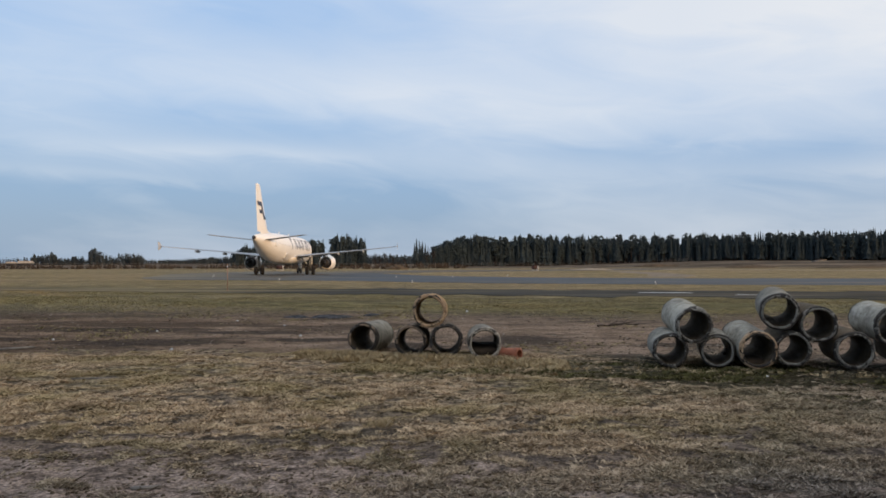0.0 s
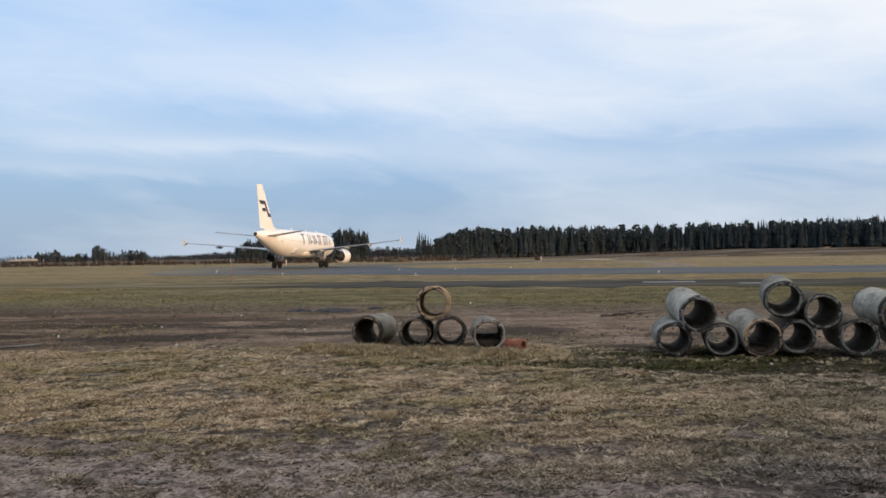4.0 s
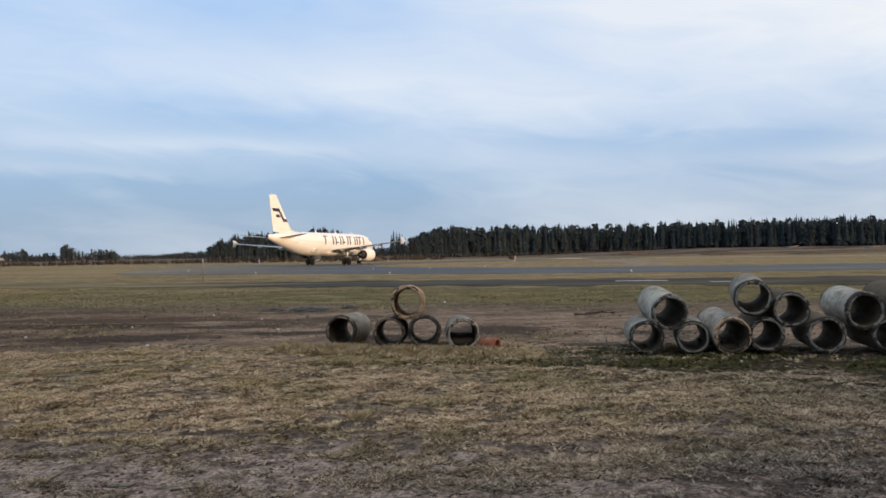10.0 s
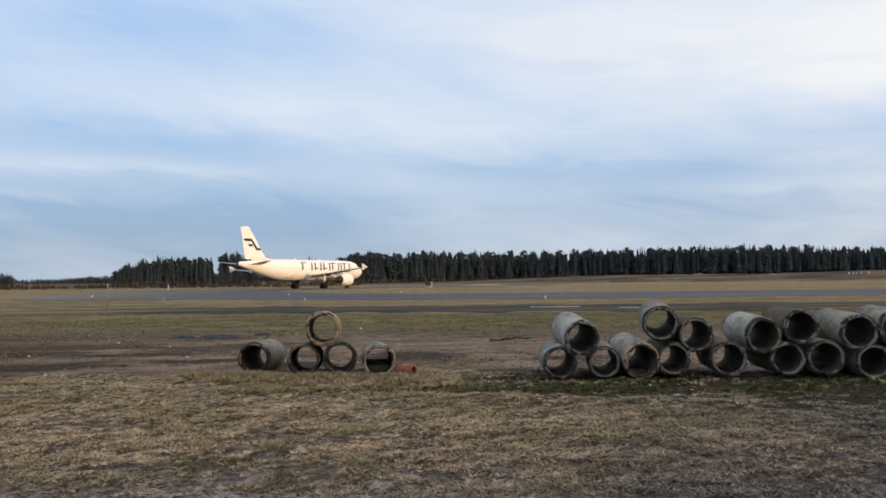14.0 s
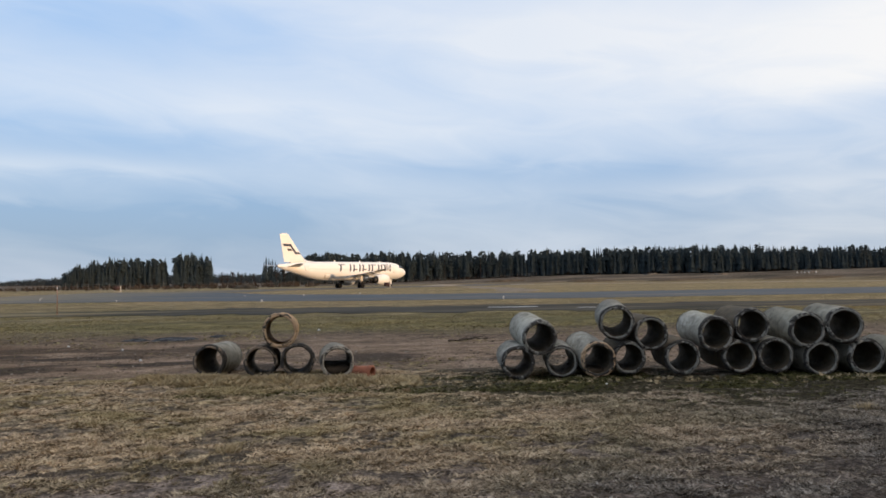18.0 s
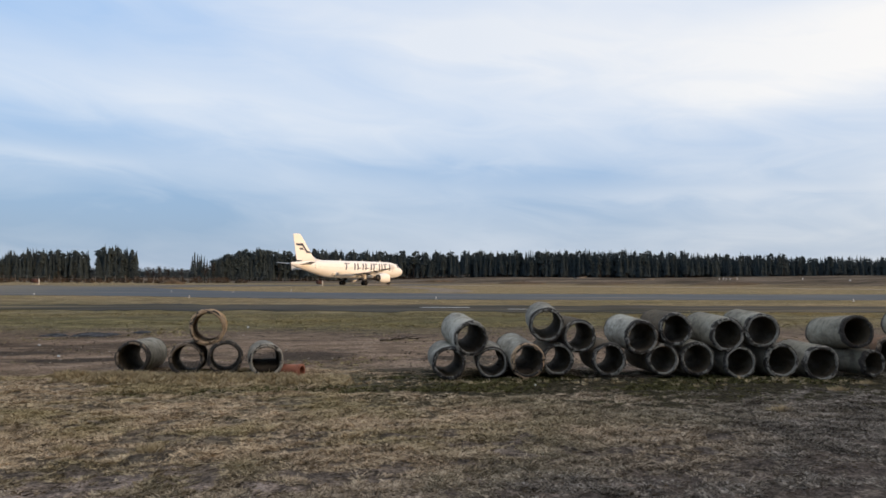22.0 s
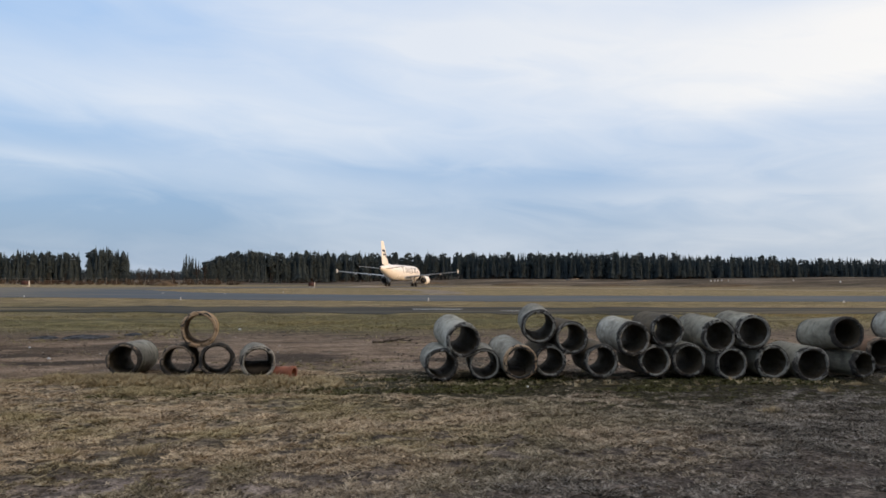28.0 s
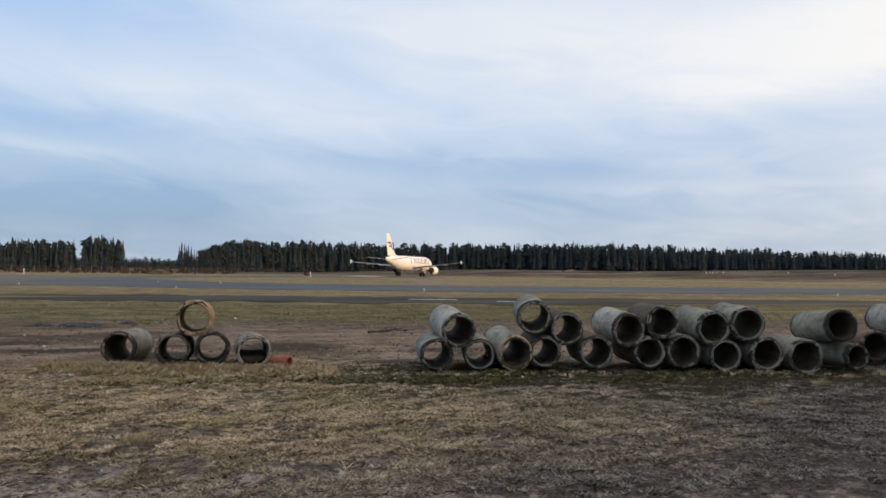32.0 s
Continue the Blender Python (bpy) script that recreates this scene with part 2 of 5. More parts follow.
    west = math_node(nt, "MULTIPLY", math_node(nt, "SUBTRACT", math_node(nt, "MULTIPLY", big, 6.0), math_node(nt, "ADD", s.outputs[0], 5.0)), 0.14, True)
    west = math_node(nt, "MULTIPLY", west, math_node(nt, "MULTIPLY", math_node(nt, "SUBTRACT", s.outputs[1], 13.0), 0.3, True))
    soil = mix(nt, math_node(nt, "MULTIPLY", west, 0.75), soil, mix(nt, 1.0, soil, (0.84, 0.78, 0.70), "MULTIPLY"))
    grey_soil = ramp(nt, tuft, [(0.40, (0.028, 0.022, 0.016)), (0.50, (0.100, 0.078, 0.057)), (0.62, (0.22, 0.178, 0.135))])
    ashen = math_node(nt, "MULTIPLY", math_node(nt, "MULTIPLY", math_node(nt, "ADD", s.outputs[0], math_node(nt, "MULTIPLY", mid, 4.0)), 0.13, True), math_node(nt, "MULTIPLY", math_node(nt, "SUBTRACT", 14.0, s.outputs[1]), 0.5, True))
    soil = mix(nt, math_node(nt, "MULTIPLY", ashen, 0.9), soil, grey_soil)
    straw = ramp(nt, fine, [(0.40, (0.066, 0.047, 0.026)), (0.50, (0.29, 0.212, 0.115)), (0.60, (0.55, 0.42, 0.245))])
    moss = ramp(nt, fine, [(0.40, (0.038, 0.035, 0.013)), (0.60, (0.20, 0.17, 0.065))])
    dead = ramp(nt, fine, [(0.40, (0.018, 0.0145, 0.012)), (0.60, (0.135, 0.108, 0.084))])
    turf = mix(nt, ramp(nt, big, [(0.46, (0,) * 3), (0.62, (0.8,) * 3)]), straw, moss)
    turf = mix(nt, ramp(nt, spots, [(0.36, (0.7,) * 3), (0.50, (0.0,) * 3)]), turf, dead)
    east = math_node(nt, "ADD", broad, math_node(nt, "MULTIPLY", math_node(nt, "SUBTRACT", s.outputs[0], 2.0), -0.020))
    turf = mix(nt, ramp(nt, east, [(0.38, (0.85,) * 3), (0.54, (0.0,) * 3)]), turf, dead)
    turf = mix(nt, ramp(nt, tuft, [(0.40, (0.6,) * 3), (0.50, (0.0,) * 3)]), turf, (0.050, 0.036, 0.023))
    near = mix(nt, bare, turf, soil)
    worn = math_node(nt, "MULTIPLY", math_node(nt, "SUBTRACT", math_node(nt, "ADD", 8.0, math_node(nt, "MULTIPLY", mid, 2.0)), s.outputs[1]), 0.35, True)
    near = mix(nt, math_node(nt, "MULTIPLY", worn, ramp(nt, spots, [(0.40, (0.85,) * 3), (0.62, (0.15,) * 3)])), near, (0.072, 0.056, 0.044))
    # bald, trodden sand nearest the path
    bald = math_node(nt, "ADD", math_node(nt, "MULTIPLY", math_node(nt, "SUBTRACT", mid, 0.5), 5.0), math_node(nt, "MULTIPLY", math_node(nt, "SUBTRACT", spots, 0.5), 3.5))
    bald = math_node(nt, "SUBTRACT", math_node(nt, "ADD", bald, 7.2), math_node(nt, "ADD", s.outputs[1], math_node(nt, "MULTIPLY", math_node(nt, "MAXIMUM", s.outputs[0], -0.5), 0.5)))
    near = mix(nt, math_node(nt, "MULTIPLY", math_node(nt, "MULTIPLY", bald, 1.6, True), 0.8), near, ramp(nt, tuft, [(0.38, (0.14, 0.105, 0.078)), (0.50, (0.29, 0.218, 0.162)), (0.62, (0.40, 0.307, 0.232))]))
    # a belt of dark, nearly dead turf before the sandy strip
    belt = ramp(nt, math_node(nt, "DIVIDE", math_node(nt, "ADD", s.outputs[1], math_node(nt, "MULTIPLY", math_node(nt, "SUBTRACT", mid, 0.5), 4.0)), 20.0, True), [(0.38, (0,) * 3), (0.43, (0.55,) * 3), (0.48, (0.45,) * 3), (0.56, (0,) * 3)])
    near = mix(nt, math_node(nt, "MULTIPLY", belt, ramp(nt, spots, [(0.44, (1,) * 3), (0.58, (0.2,) * 3)])), near, (0.062, 0.048, 0.034))
    # a darker olive-brown strip along the foot of the long pipe pile
    foot_band = math_node(nt, "ADD", math_node(nt, "ADD", s.outputs[1], math_node(nt, "MULTIPLY", s.outputs[0], 0.21)), math_node(nt, "MULTIPLY", math_node(nt, "SUBTRACT", mid, 0.5), 2.4))
    foot_band = ramp(nt, math_node(nt, "DIVIDE", foot_band, 20.0, True), [(0.47, (0,) * 3), (0.57, (0.92,) * 3), (0.76, (0.95,) * 3), (0.80, (0,) * 3)])
    foot_strip = math_node(nt, "MULTIPLY", foot_band, math_node(nt, "MULTIPLY", math_node(nt, "SUBTRACT", s.outputs[0], 0.8), 0.4, True))
    olive_dark = ramp(nt, fine, [(0.36, (0.014, 0.012, 0.006)), (0.64, (0.066, 0.055, 0.027))])
    near = mix(nt, foot_strip, near, olive_dark)
    # longer, paler hay on the airfield beyond the road
    hay = ramp(nt, mid, [(0.35, (0.155, 0.117, 0.058)), (0.65, (0.35, 0.266, 0.136))])
    olive = ramp(nt, mid, [(0.35, (0.085, 0.072, 0.027)), (0.65, (0.225, 0.182, 0.072))])
    greener = math_node(nt, "ADD", broad, math_node(nt, "MULTIPLY", math_node(nt, "SUBTRACT", 66.0, s.outputs[1]), 0.004, True))
    far = mix(nt, ramp(nt, greener, [(0.46, (0,) * 3), (0.72, (1,) * 3)]), hay, olive)
    span = nt.nodes.new("ShaderNodeVectorMath")
    span.operation = "LENGTH"
    link(nt, flat, span.inputs[0])
    reach = math_node(nt, "ADD", span.outputs["Value"], math_node(nt, "MULTIPLY", math_node(nt, "SUBTRACT", broad, 0.5), 60.0))
    heath = ramp(nt, noise_tex(nt, scaled(nt, off, (0.5, 1.0, 1)), 0.07, 5.0, 0.65), [(0.38, (0.040, 0.031, 0.020)), (0.50, (0.095, 0.072, 0.046)), (0.62, (0.17, 0.132, 0.092))])
    far = mix(nt, ramp(nt, math_node(nt, "DIVIDE", reach, 400.0, True), [(0.56, (0,) * 3), (0.66, (1,) * 3)]), far, heath)
    out_y = math_node(nt, "ADD", y, math_node(nt, "MULTIPLY", s.outputs[0], 0.17))
    col = mix(nt, ramp(nt, math_node(nt, "DIVIDE", out_y, 100.0, True), [(0.262, (0,) * 3), (0.305, (1,) * 3)]), near, far)
    verge = math_node(nt, "ADD", math_node(nt, "DIVIDE", out_y, 100.0), math_node(nt, "MULTIPLY", math_node(nt, "SUBTRACT", long, 0.5), 0.10))
    verge = ramp(nt, verge, [(0.225, (0,) * 3), (0.262, (0.75,) * 3), (0.28, (0.6,) * 3), (0.315, (0,) * 3)])
    col = mix(nt, math_node(nt, "MULTIPLY", verge, ramp(nt, spots, [(0.40, (1,) * 3), (0.62, (0.25,) * 3)])), col, (0.075, 0.056, 0.036))
    streaks = noise_tex(nt, scaled(nt, off, (0.10, 1.0, 1)), 0.5, 4.0, 0.62, 0.3)
    patchy = math_node(nt, "MULTIPLY", ramp(nt, streaks, [(0.36, (0.75,) * 3), (0.52, (0.0,) * 3)]), ramp(nt, math_node(nt, "DIVIDE", out_y, 100.0, True), [(0.30, (0,) * 3), (0.34, (1,) * 3), (0.60, (0.8,) * 3), (0.9, (0.35,) * 3)]))
    col = mix(nt, patchy, col, (0.098, 0.074, 0.040))
    col = mix(nt, 0.9, col, ramp(nt, grit, [(0.40, (0.48, 0.49, 0.54)), (0.58, (1.50, 1.53, 1.70))]), "MULTIPLY")
    link(nt, col, b.inputs["Base Color"])
    h = math_node(nt, "ADD", math_node(nt, "MULTIPLY", fine, 0.6), math_node(nt, "MULTIPLY", grit, 0.22))
    h = math_node(nt, "ADD", h, math_node(nt, "ADD", math_node(nt, "MULTIPLY", spots, 1.0), math_node(nt, "MULTIPLY", tuft, 1.2)))
    bump(nt, b, h, 1.0, 0.10)
    return m


def asphalt_material(name, lo, hi, gloss=0.35, rough=0.85, grassy=0.0):
    """Worn asphalt, with dust and dead grass that creep over it, more so to the west."""
    m, nt, b = material(name, rough, 0.0, gloss)
    pos = objco(nt)
    s = nt.nodes.new("ShaderNodeSeparateXYZ")
    link(nt, pos, s.inputs[0])
    n = noise_tex(nt, scaled(nt, pos, (0.16, 0.9, 1)), 0.42, 6.0, 0.66, 0.4)
    f = noise_tex(nt, pos, 40.0, 3.0, 0.7)
    col = ramp(nt, n, [(0.36, lo), (0.62, hi)])
    lanes = noise_tex(nt, scaled(nt, pos, (0.05, 0.8, 1), (3.1, 7.7, 0)), 0.5, 5.0, 0.62, 0.3)
    west = math_node(nt, "MULTIPLY", math_node(nt, "SUBTRACT", -6.0, s.outputs[0]), 0.012 + 0.03 * grassy, True)
    dust = math_node(nt, "ADD", lanes, math_node(nt, "MULTIPLY", west, 0.25 + 0.35 * grassy))
    cover = ramp(nt, dust, [(0.52 - 0.04 * grassy, (0,) * 3), (0.72, (0.85,) * 3)])
    col = mix(nt, cover, col, ramp(nt, n, [(0.38, (0.10, 0.082, 0.045)), (0.60, (0.26, 0.20, 0.105))]))
    link(nt, mix(nt, 0.35, col, ramp(nt, f, [(0.3, (0.5,) * 3), (0.7, (1.2,) * 3)]), "MULTIPLY"), b.inputs["Base Color"])
    bump(nt, b, f, 0.4, 0.01)
    return m


def concrete_material(name, tint=(1, 1, 1), contrast=1.0, gloss=0.3):
    m, nt, b = material(name, 0.9, 0.0, gloss)
    pos = objco(nt)
    rnd = nt.nodes.new("ShaderNodeObjectInfo").outputs["Random"]
    big = noise_tex(nt, scaled(nt, pos, (1, 0.5, 1)), 2.6, 5.0, 0.65)
    mid = noise_tex(nt, pos, 11.0, 6.0, 0.7)
    pits = noise_tex(nt, pos, 70.0, 2.0, 0.6)
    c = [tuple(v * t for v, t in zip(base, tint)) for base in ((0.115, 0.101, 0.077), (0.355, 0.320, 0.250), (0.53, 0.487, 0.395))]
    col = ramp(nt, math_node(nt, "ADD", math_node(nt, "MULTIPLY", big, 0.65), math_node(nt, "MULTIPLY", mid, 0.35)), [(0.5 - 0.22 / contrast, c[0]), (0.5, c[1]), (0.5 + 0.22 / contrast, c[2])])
    stain = math_node(nt, "MULTIPLY", math_node(nt, "SUBTRACT", noise_tex(nt, scaled(nt, pos, (1.0, 1.0, 1.0), (3.0, 1.0, 2.0)), 4.0, 5.0, 0.6), 0.52), 5.0, True)
    col = mix(nt, math_node(nt, "MULTIPLY", stain, 0.7), col, (0.070, 0.060, 0.042))
    grime = math_node(nt, "MULTIPLY", math_node(nt, "SUBTRACT", noise_tex(nt, scaled(nt, pos, (1.0, 0.25, 1.0), (7.0, 1.0, 5.0)), 6.0, 4.0, 0.6), 0.50), 6.0, True)
    col = mix(nt, math_node(nt, "MULTIPLY", grime, 0.5), col, (0.11, 0.10, 0.085))
    shade = math_node(nt, "ADD", math_node(nt, "MULTIPLY", rnd, 0.5), 0.75)
    n = nt.nodes.new("ShaderNodeVectorMath")
    n.operation = "SCALE"
    link(nt, col, n.inputs[0])
    link(nt, shade, n.inputs["Scale"])
    link(nt, n.outputs[0], b.inputs["Base Color"])
    bump(nt, b, math_node(nt, "ADD", mid, math_node(nt, "MULTIPLY", pits, 0.5)), 0.9, 0.03)
    return m


def foliage_material(name, dark, light, scale=0.5):
    m, nt, b = material(name, 0.9, 0.0, 0.12)
    isl = nt.nodes.new("ShaderNodeNewGeometry").outputs["Random Per Island"]
    n = noise_tex(nt, objco(nt), scale, 3.0)
    f = math_node(nt, "ADD", math_node(nt, "MULTIPLY", isl, 0.55), math_node(nt, "MULTIPLY", n, 0.45))
    link(nt, ramp(nt, f, [(0.15, dark), (0.85, light)]), b.inputs["Base Color"])
    return m


M_GROUND = ground_material()
# the blue in this base colour stands in for sky reflected at a low angle
M_TAXI = asphalt_material("blue_sheen_asphalt", (0.026, 0.035, 0.045), (0.058, 0.073, 0.092), 0.3, 0.78, 0.25)
M_APRON = asphalt_material("dusty_asphalt", (0.052, 0.049, 0.045), (0.105, 0.097, 0.085), 0.25, 0.85, 0.5)
M_ROAD = asphalt_material("old_road_asphalt", (0.034, 0.030, 0.024), (0.080, 0.073, 0.062), 0.06, 0.9, 1.0)
M_PAINT = simple("road_paint", (0.62, 0.62, 0.60), 0.7, 0, 0.2, 2.0)
M_CONC = concrete_material("weathered_concrete", (0.95, 0.97, 1.0), 1.25)
# brown bore tint far below the barrel's: shade inside put into the colour
M_BORE = concrete_material("shaded_brown_bore", (0.185, 0.152, 0.123), 1.4, 0.08)
M_CONC_DARK = concrete_material("dark_weathered_concrete", (0.36, 0.30, 0.24))
M_CONC_DULL = concrete_material("dull_grey_concrete", (0.70, 0.70, 0.68), 1.3)
M_CONC_RUST = concrete_material("rust_stained_concrete", (0.60, 0.38, 0.28), 1.1)
# warm tan, brighter than the other pipes
M_CONC_TAN = concrete_material("tan_concrete", (1.6, 1.10, 0.66))
# the tan pipe's bore, darkened in colour for the same inside shade
M_BORE_TAN = concrete_material("shaded_tan_bore", (0.62, 0.42, 0.27), 1.3, 0.1)
M_CLAY = simple("red_clay", (0.36, 0.115, 0.055), 0.7, 0, 0.2, 9.0)
M_WHITE = simple("white_aircraft_paint", (0.80, 0.79, 0.77), 0.32, 0, 0.02, 0.6)
M_GREY = simple("grey_wing_paint", (0.31, 0.315, 0.325), 0.4, 0, 0.05, 0.8)
M_NAVY = simple("navy_marking", (0.018, 0.024, 0.055), 0.4, 0, 0.1)
M_DARK = simple("dark_metal", (0.025, 0.025, 0.028), 0.5, 0.3)
M_METAL = simple("bare_metal", (0.45, 0.44, 0.43), 0.35, 0.9)
M_RUBBER = simple("tyre_rubber", (0.018, 0.018, 0.019), 0.85)
M_GLASS = simple("dark_window", (0.02, 0.022, 0.028), 0.12)
M_ORANGE = simple("orange_plastic", (0.46, 0.24, 0.15), 0.5)
M_SIGN = simple("sign_panel", (0.040, 0.014, 0.012), 0.7)
M_LIGHT = simple("white_fitting", (0.60, 0.59, 0.57), 0.5)
M_WOOD = simple("grey_wood", (0.24, 0.21, 0.18), 0.85, 0, 0.25, 6.0)
M_POST = simple("galvanised_post", (0.13, 0.122, 0.118), 0.7, 0.0)
M_TRACK = simple("worn_dirt_track", (0.25, 0.20, 0.145), 0.95, 0, 0.25, 0.6)
M_SOIL = simple("brown_earth", (0.10, 0.075, 0.050), 0.95, 0, 0.3, 0.8)
M_PANE = simple("pale_cabin_window", (0.66, 0.65, 0.63), 0.3)
M_SAND = simple("pale_gravel", (0.36, 0.30, 0.24), 0.95, 0, 0.25, 1.5)
# needle colours lifted towards blue, with the haze of the forest edge painted in
M_SPRUCE = foliage_material("spruce_needles", (0.019, 0.028, 0.033), (0.036, 0.048, 0.052))
M_PINE = foliage_material("pine_needles", (0.020, 0.029, 0.033), (0.040, 0.052, 0.052))
M_BARK = simple("bark", (0.038, 0.032, 0.029), 0.9, 0, 0.3, 1.0)
M_TWIG = foliage_material("bare_twigs", (0.022, 0.018, 0.015), (0.052, 0.042, 0.035))
def blade_material():
    m, nt, b = material("dry_grass_blades", 0.9, 0.0, 0.12)
    isl = nt.nodes.new("ShaderNodeNewGeometry").outputs["Random Per Island"]
    pos = objco(nt)
    s = nt.nodes.new("ShaderNodeSeparateXYZ")
    link(nt, pos, s.inputs[0])
    n = noise_tex(nt, pos, 1.6, 4.0, 0.65)
    g = noise_tex(nt, pos, 0.5, 3.0)
    f = math_node(nt, "ADD", math_node(nt, "MULTIPLY", isl, 0.50), math_node(nt, "MULTIPLY", math_node(nt, "SUBTRACT", n, 0.13), 0.72))
    straw = ramp(nt, f, [(0.18, (0.070, 0.050, 0.032)), (0.38, (0.25, 0.182, 0.112)), (0.60, (0.47, 0.36, 0.228)), (0.9, (0.64, 0.49, 0.31))])
    grey = ramp(nt, f, [(0.15, (0.030, 0.024, 0.019)), (0.42, (0.092, 0.076, 0.058)), (0.66, (0.235, 0.198, 0.154)), (0.9, (0.42, 0.362, 0.295))])
    green = ramp(nt, f, [(0.15, (0.05, 0.043, 0.017)), (0.9, (0.38, 0.31, 0.13))])
    col = mix(nt, ramp(nt, g, [(0.45, (0,) * 3), (0.60, (0.6,) * 3)]), straw, green)
    east = math_node(nt, "ADD", math_node(nt, "MULTIPLY", math_node(nt, "SUBTRACT", s.outputs[0], 3.0), 0.16), math_node(nt, "SUBTRACT", g, 0.38))
    fore = math_node(nt, "MULTIPLY", math_node(nt, "SUBTRACT", math_node(nt, "ADD", 7.5, math_node(nt, "MULTIPLY", g, 2.0)), s.outputs[1]), 0.30, True)
    east = math_node(nt, "ADD", math_node(nt, "MULTIPLY", east, 1.0, True), fore, True)
    link(nt, mix(nt, 1.0, mix(nt, east, col, grey), (1.26, 1.25, 1.29), "MULTIPLY"), b.inputs["Base Color"])
    return m


M_STRAW = blade_material()
M_TUFT = foliage_material("pale_straw", (0.24, 0.175, 0.095), (0.60, 0.47, 0.28), 1.5)
M_GREEN = foliage_material("mossy_grass", (0.032, 0.031, 0.012), (0.16, 0.142, 0.055), 1.2)


def broken_rim(name, share, pale):
    """Pale broken concrete with flaking black sealant on a share of it."""
    m, nt, b = material(name, 0.85)
    rnd = nt.nodes.new("ShaderNodeObjectInfo").outputs["Random"]
    c = nt.nodes.new("ShaderNodeCombineXYZ")
    for i, k in enumerate((7.0, 13.0, 29.0)):
        link(nt, math_node(nt, "MULTIPLY", rnd, k), c.inputs[i])
    v = nt.nodes.new("ShaderNodeVectorMath")
    link(nt, objco(nt), v.inputs[0])
    link(nt, c.outputs[0], v.inputs[1])
    pos = v.outputs[0]
    flakes = noise_tex(nt, pos, 4.6, 5.0, 0.66, 0.8)
    grain = noise_tex(nt, pos, 26.0, 4.0, 0.7)
    stone = ramp(nt, grain, [(0.3, tuple(k * 0.45 for k in pale)), (0.65, pale)])
    seal = ramp(nt, grain, [(0.3, (0.016, 0.013, 0.010)), (0.7, (0.072, 0.058, 0.046))])
    edge = ramp(nt, math_node(nt, "ADD", flakes, math_node(nt, "MULTIPLY", math_node(nt, "SUBTRACT", rnd, 0.5), 0.12)), [(share - 0.02, (1,) * 3), (share + 0.02, (0,) * 3)])
    link(nt, mix(nt, edge, stone, seal), b.inputs["Base Color"])
    bump(nt, b, math_node(nt, "ADD", grain, flakes), 0.9, 0.03)
    return m


M_RIM = broken_rim("worn_pipe_rim", 0.49, (0.31, 0.285, 0.24))
M_RIM_TAN = broken_rim("tan_pipe_rim", 0.48, (0.66, 0.44, 0.26))
M_RIM_BROWN = broken_rim("brown_pipe_rim", 0.57, (0.34, 0.245, 0.165))
M_RIM_PALE = broken_rim("pale_broken_rim", 0.46, (0.52, 0.44, 0.34))
M_OLIVE = foliage_material("olive_grass", (0.17, 0.138, 0.066), (0.42, 0.34, 0.17), 0.25)
M_TAR = broken_rim("tarred_joint", 0.55, (0.36, 0.33, 0.275))
M_SEAL = broken_rim("black_joint_seal", 0.66, (0.22, 0.19, 0.15))
M_HUMUS = simple("damp_humus", (0.046, 0.033, 0.022), 0.95, 0, 0.3, 3.0)
M_BRANCH = simple("dead_wood", (0.085, 0.062, 0.045), 0.9, 0, 0.3, 6.0)
M_LITTER = simple("pale_litter", (0.62, 0.60, 0.56), 0.6)
# paler and bluer than the nearer woods: distance haze mixed into the colour
M_FARWOOD = foliage_material("hazed_distant_wood", (0.025, 0.034, 0.040), (0.050, 0.062, 0.068), 0.02)


# ---- mesh helpers ----
def finish(ob, mat, smooth=True):
    ob.data.materials.append(mat)
    if smooth:
        ob.data.polygons.foreach_set("use_smooth", [True] * len(ob.data.polygons))
    return ob


def thing(name, label, category, group="", kind=""):
    return tagged(new(name), label, category, group, kind)


def part(name, bm, mat, parent, label="", smooth=True):
    me = bpy.data.meshes.new(name)
    bm.normal_update()
    bm.to_mesh(me)
    bm.free()
    ob = finish(new(name, me), mat, smooth)
    ob.parent = parent
    if label:
        ob["label"] = label
    return ob


def mesh_ob(name, verts, faces, mat, smooth=False):
    me = bpy.data.meshes.new(name)
    me.from_pydata([tuple(v) for v in verts], [], [tuple(f) for f in faces])
    me.update()
    return finish(new(name, me), mat, smooth)


def box(bm, cx, cy, cz, sx, sy, sz, bevel=0.0, m=None):
    r = bmesh.ops.create_cube(bm, size=1.0, matrix=Matrix.Translation((cx, cy, cz)) @ Matrix.Diagonal((sx, sy, sz, 1)))
    if m is not None:
        bmesh.ops.transform(bm, matrix=m, verts=r["verts"])
    if bevel:
        edges = list({e for v in r["verts"] for e in v.link_edges})
        bmesh.ops.bevel(bm, geom=edges, offset=bevel, segments=2, affect="EDGES")
    return bm


def rod(bm, a, b, r1, r2=None, seg=10):
    a, b = Vector(a), Vector(b)
    d = b - a
    m = Matrix.Translation((a + b) / 2) @ d.to_track_quat("Z", "Y").to_matrix().to_4x4()
    bmesh.ops.create_cone(bm, cap_ends=True, segments=seg, radius1=r1, radius2=r1 if r2 is None else r2, depth=d.length, matrix=m)
    return bm


def rings(bm, loops, cap=True, closed=True):
    """Skin a list of vertex loops."""
    made = [[bm.verts.new(p) for p in lp] for lp in loops]
    for a, b in zip(made, made[1:]):
        n = len(a)
        for i in range(n if closed else n - 1):
            bm.faces.new((a[i], a[(i + 1) % n], b[(i + 1) % n], b[i]))
    if cap:
        bm.faces.new(made[0][::-1])
        bm.faces.new(made[-1])
    bmesh.ops.recalc_face_normals(bm, faces=bm.faces[:])
    return bm


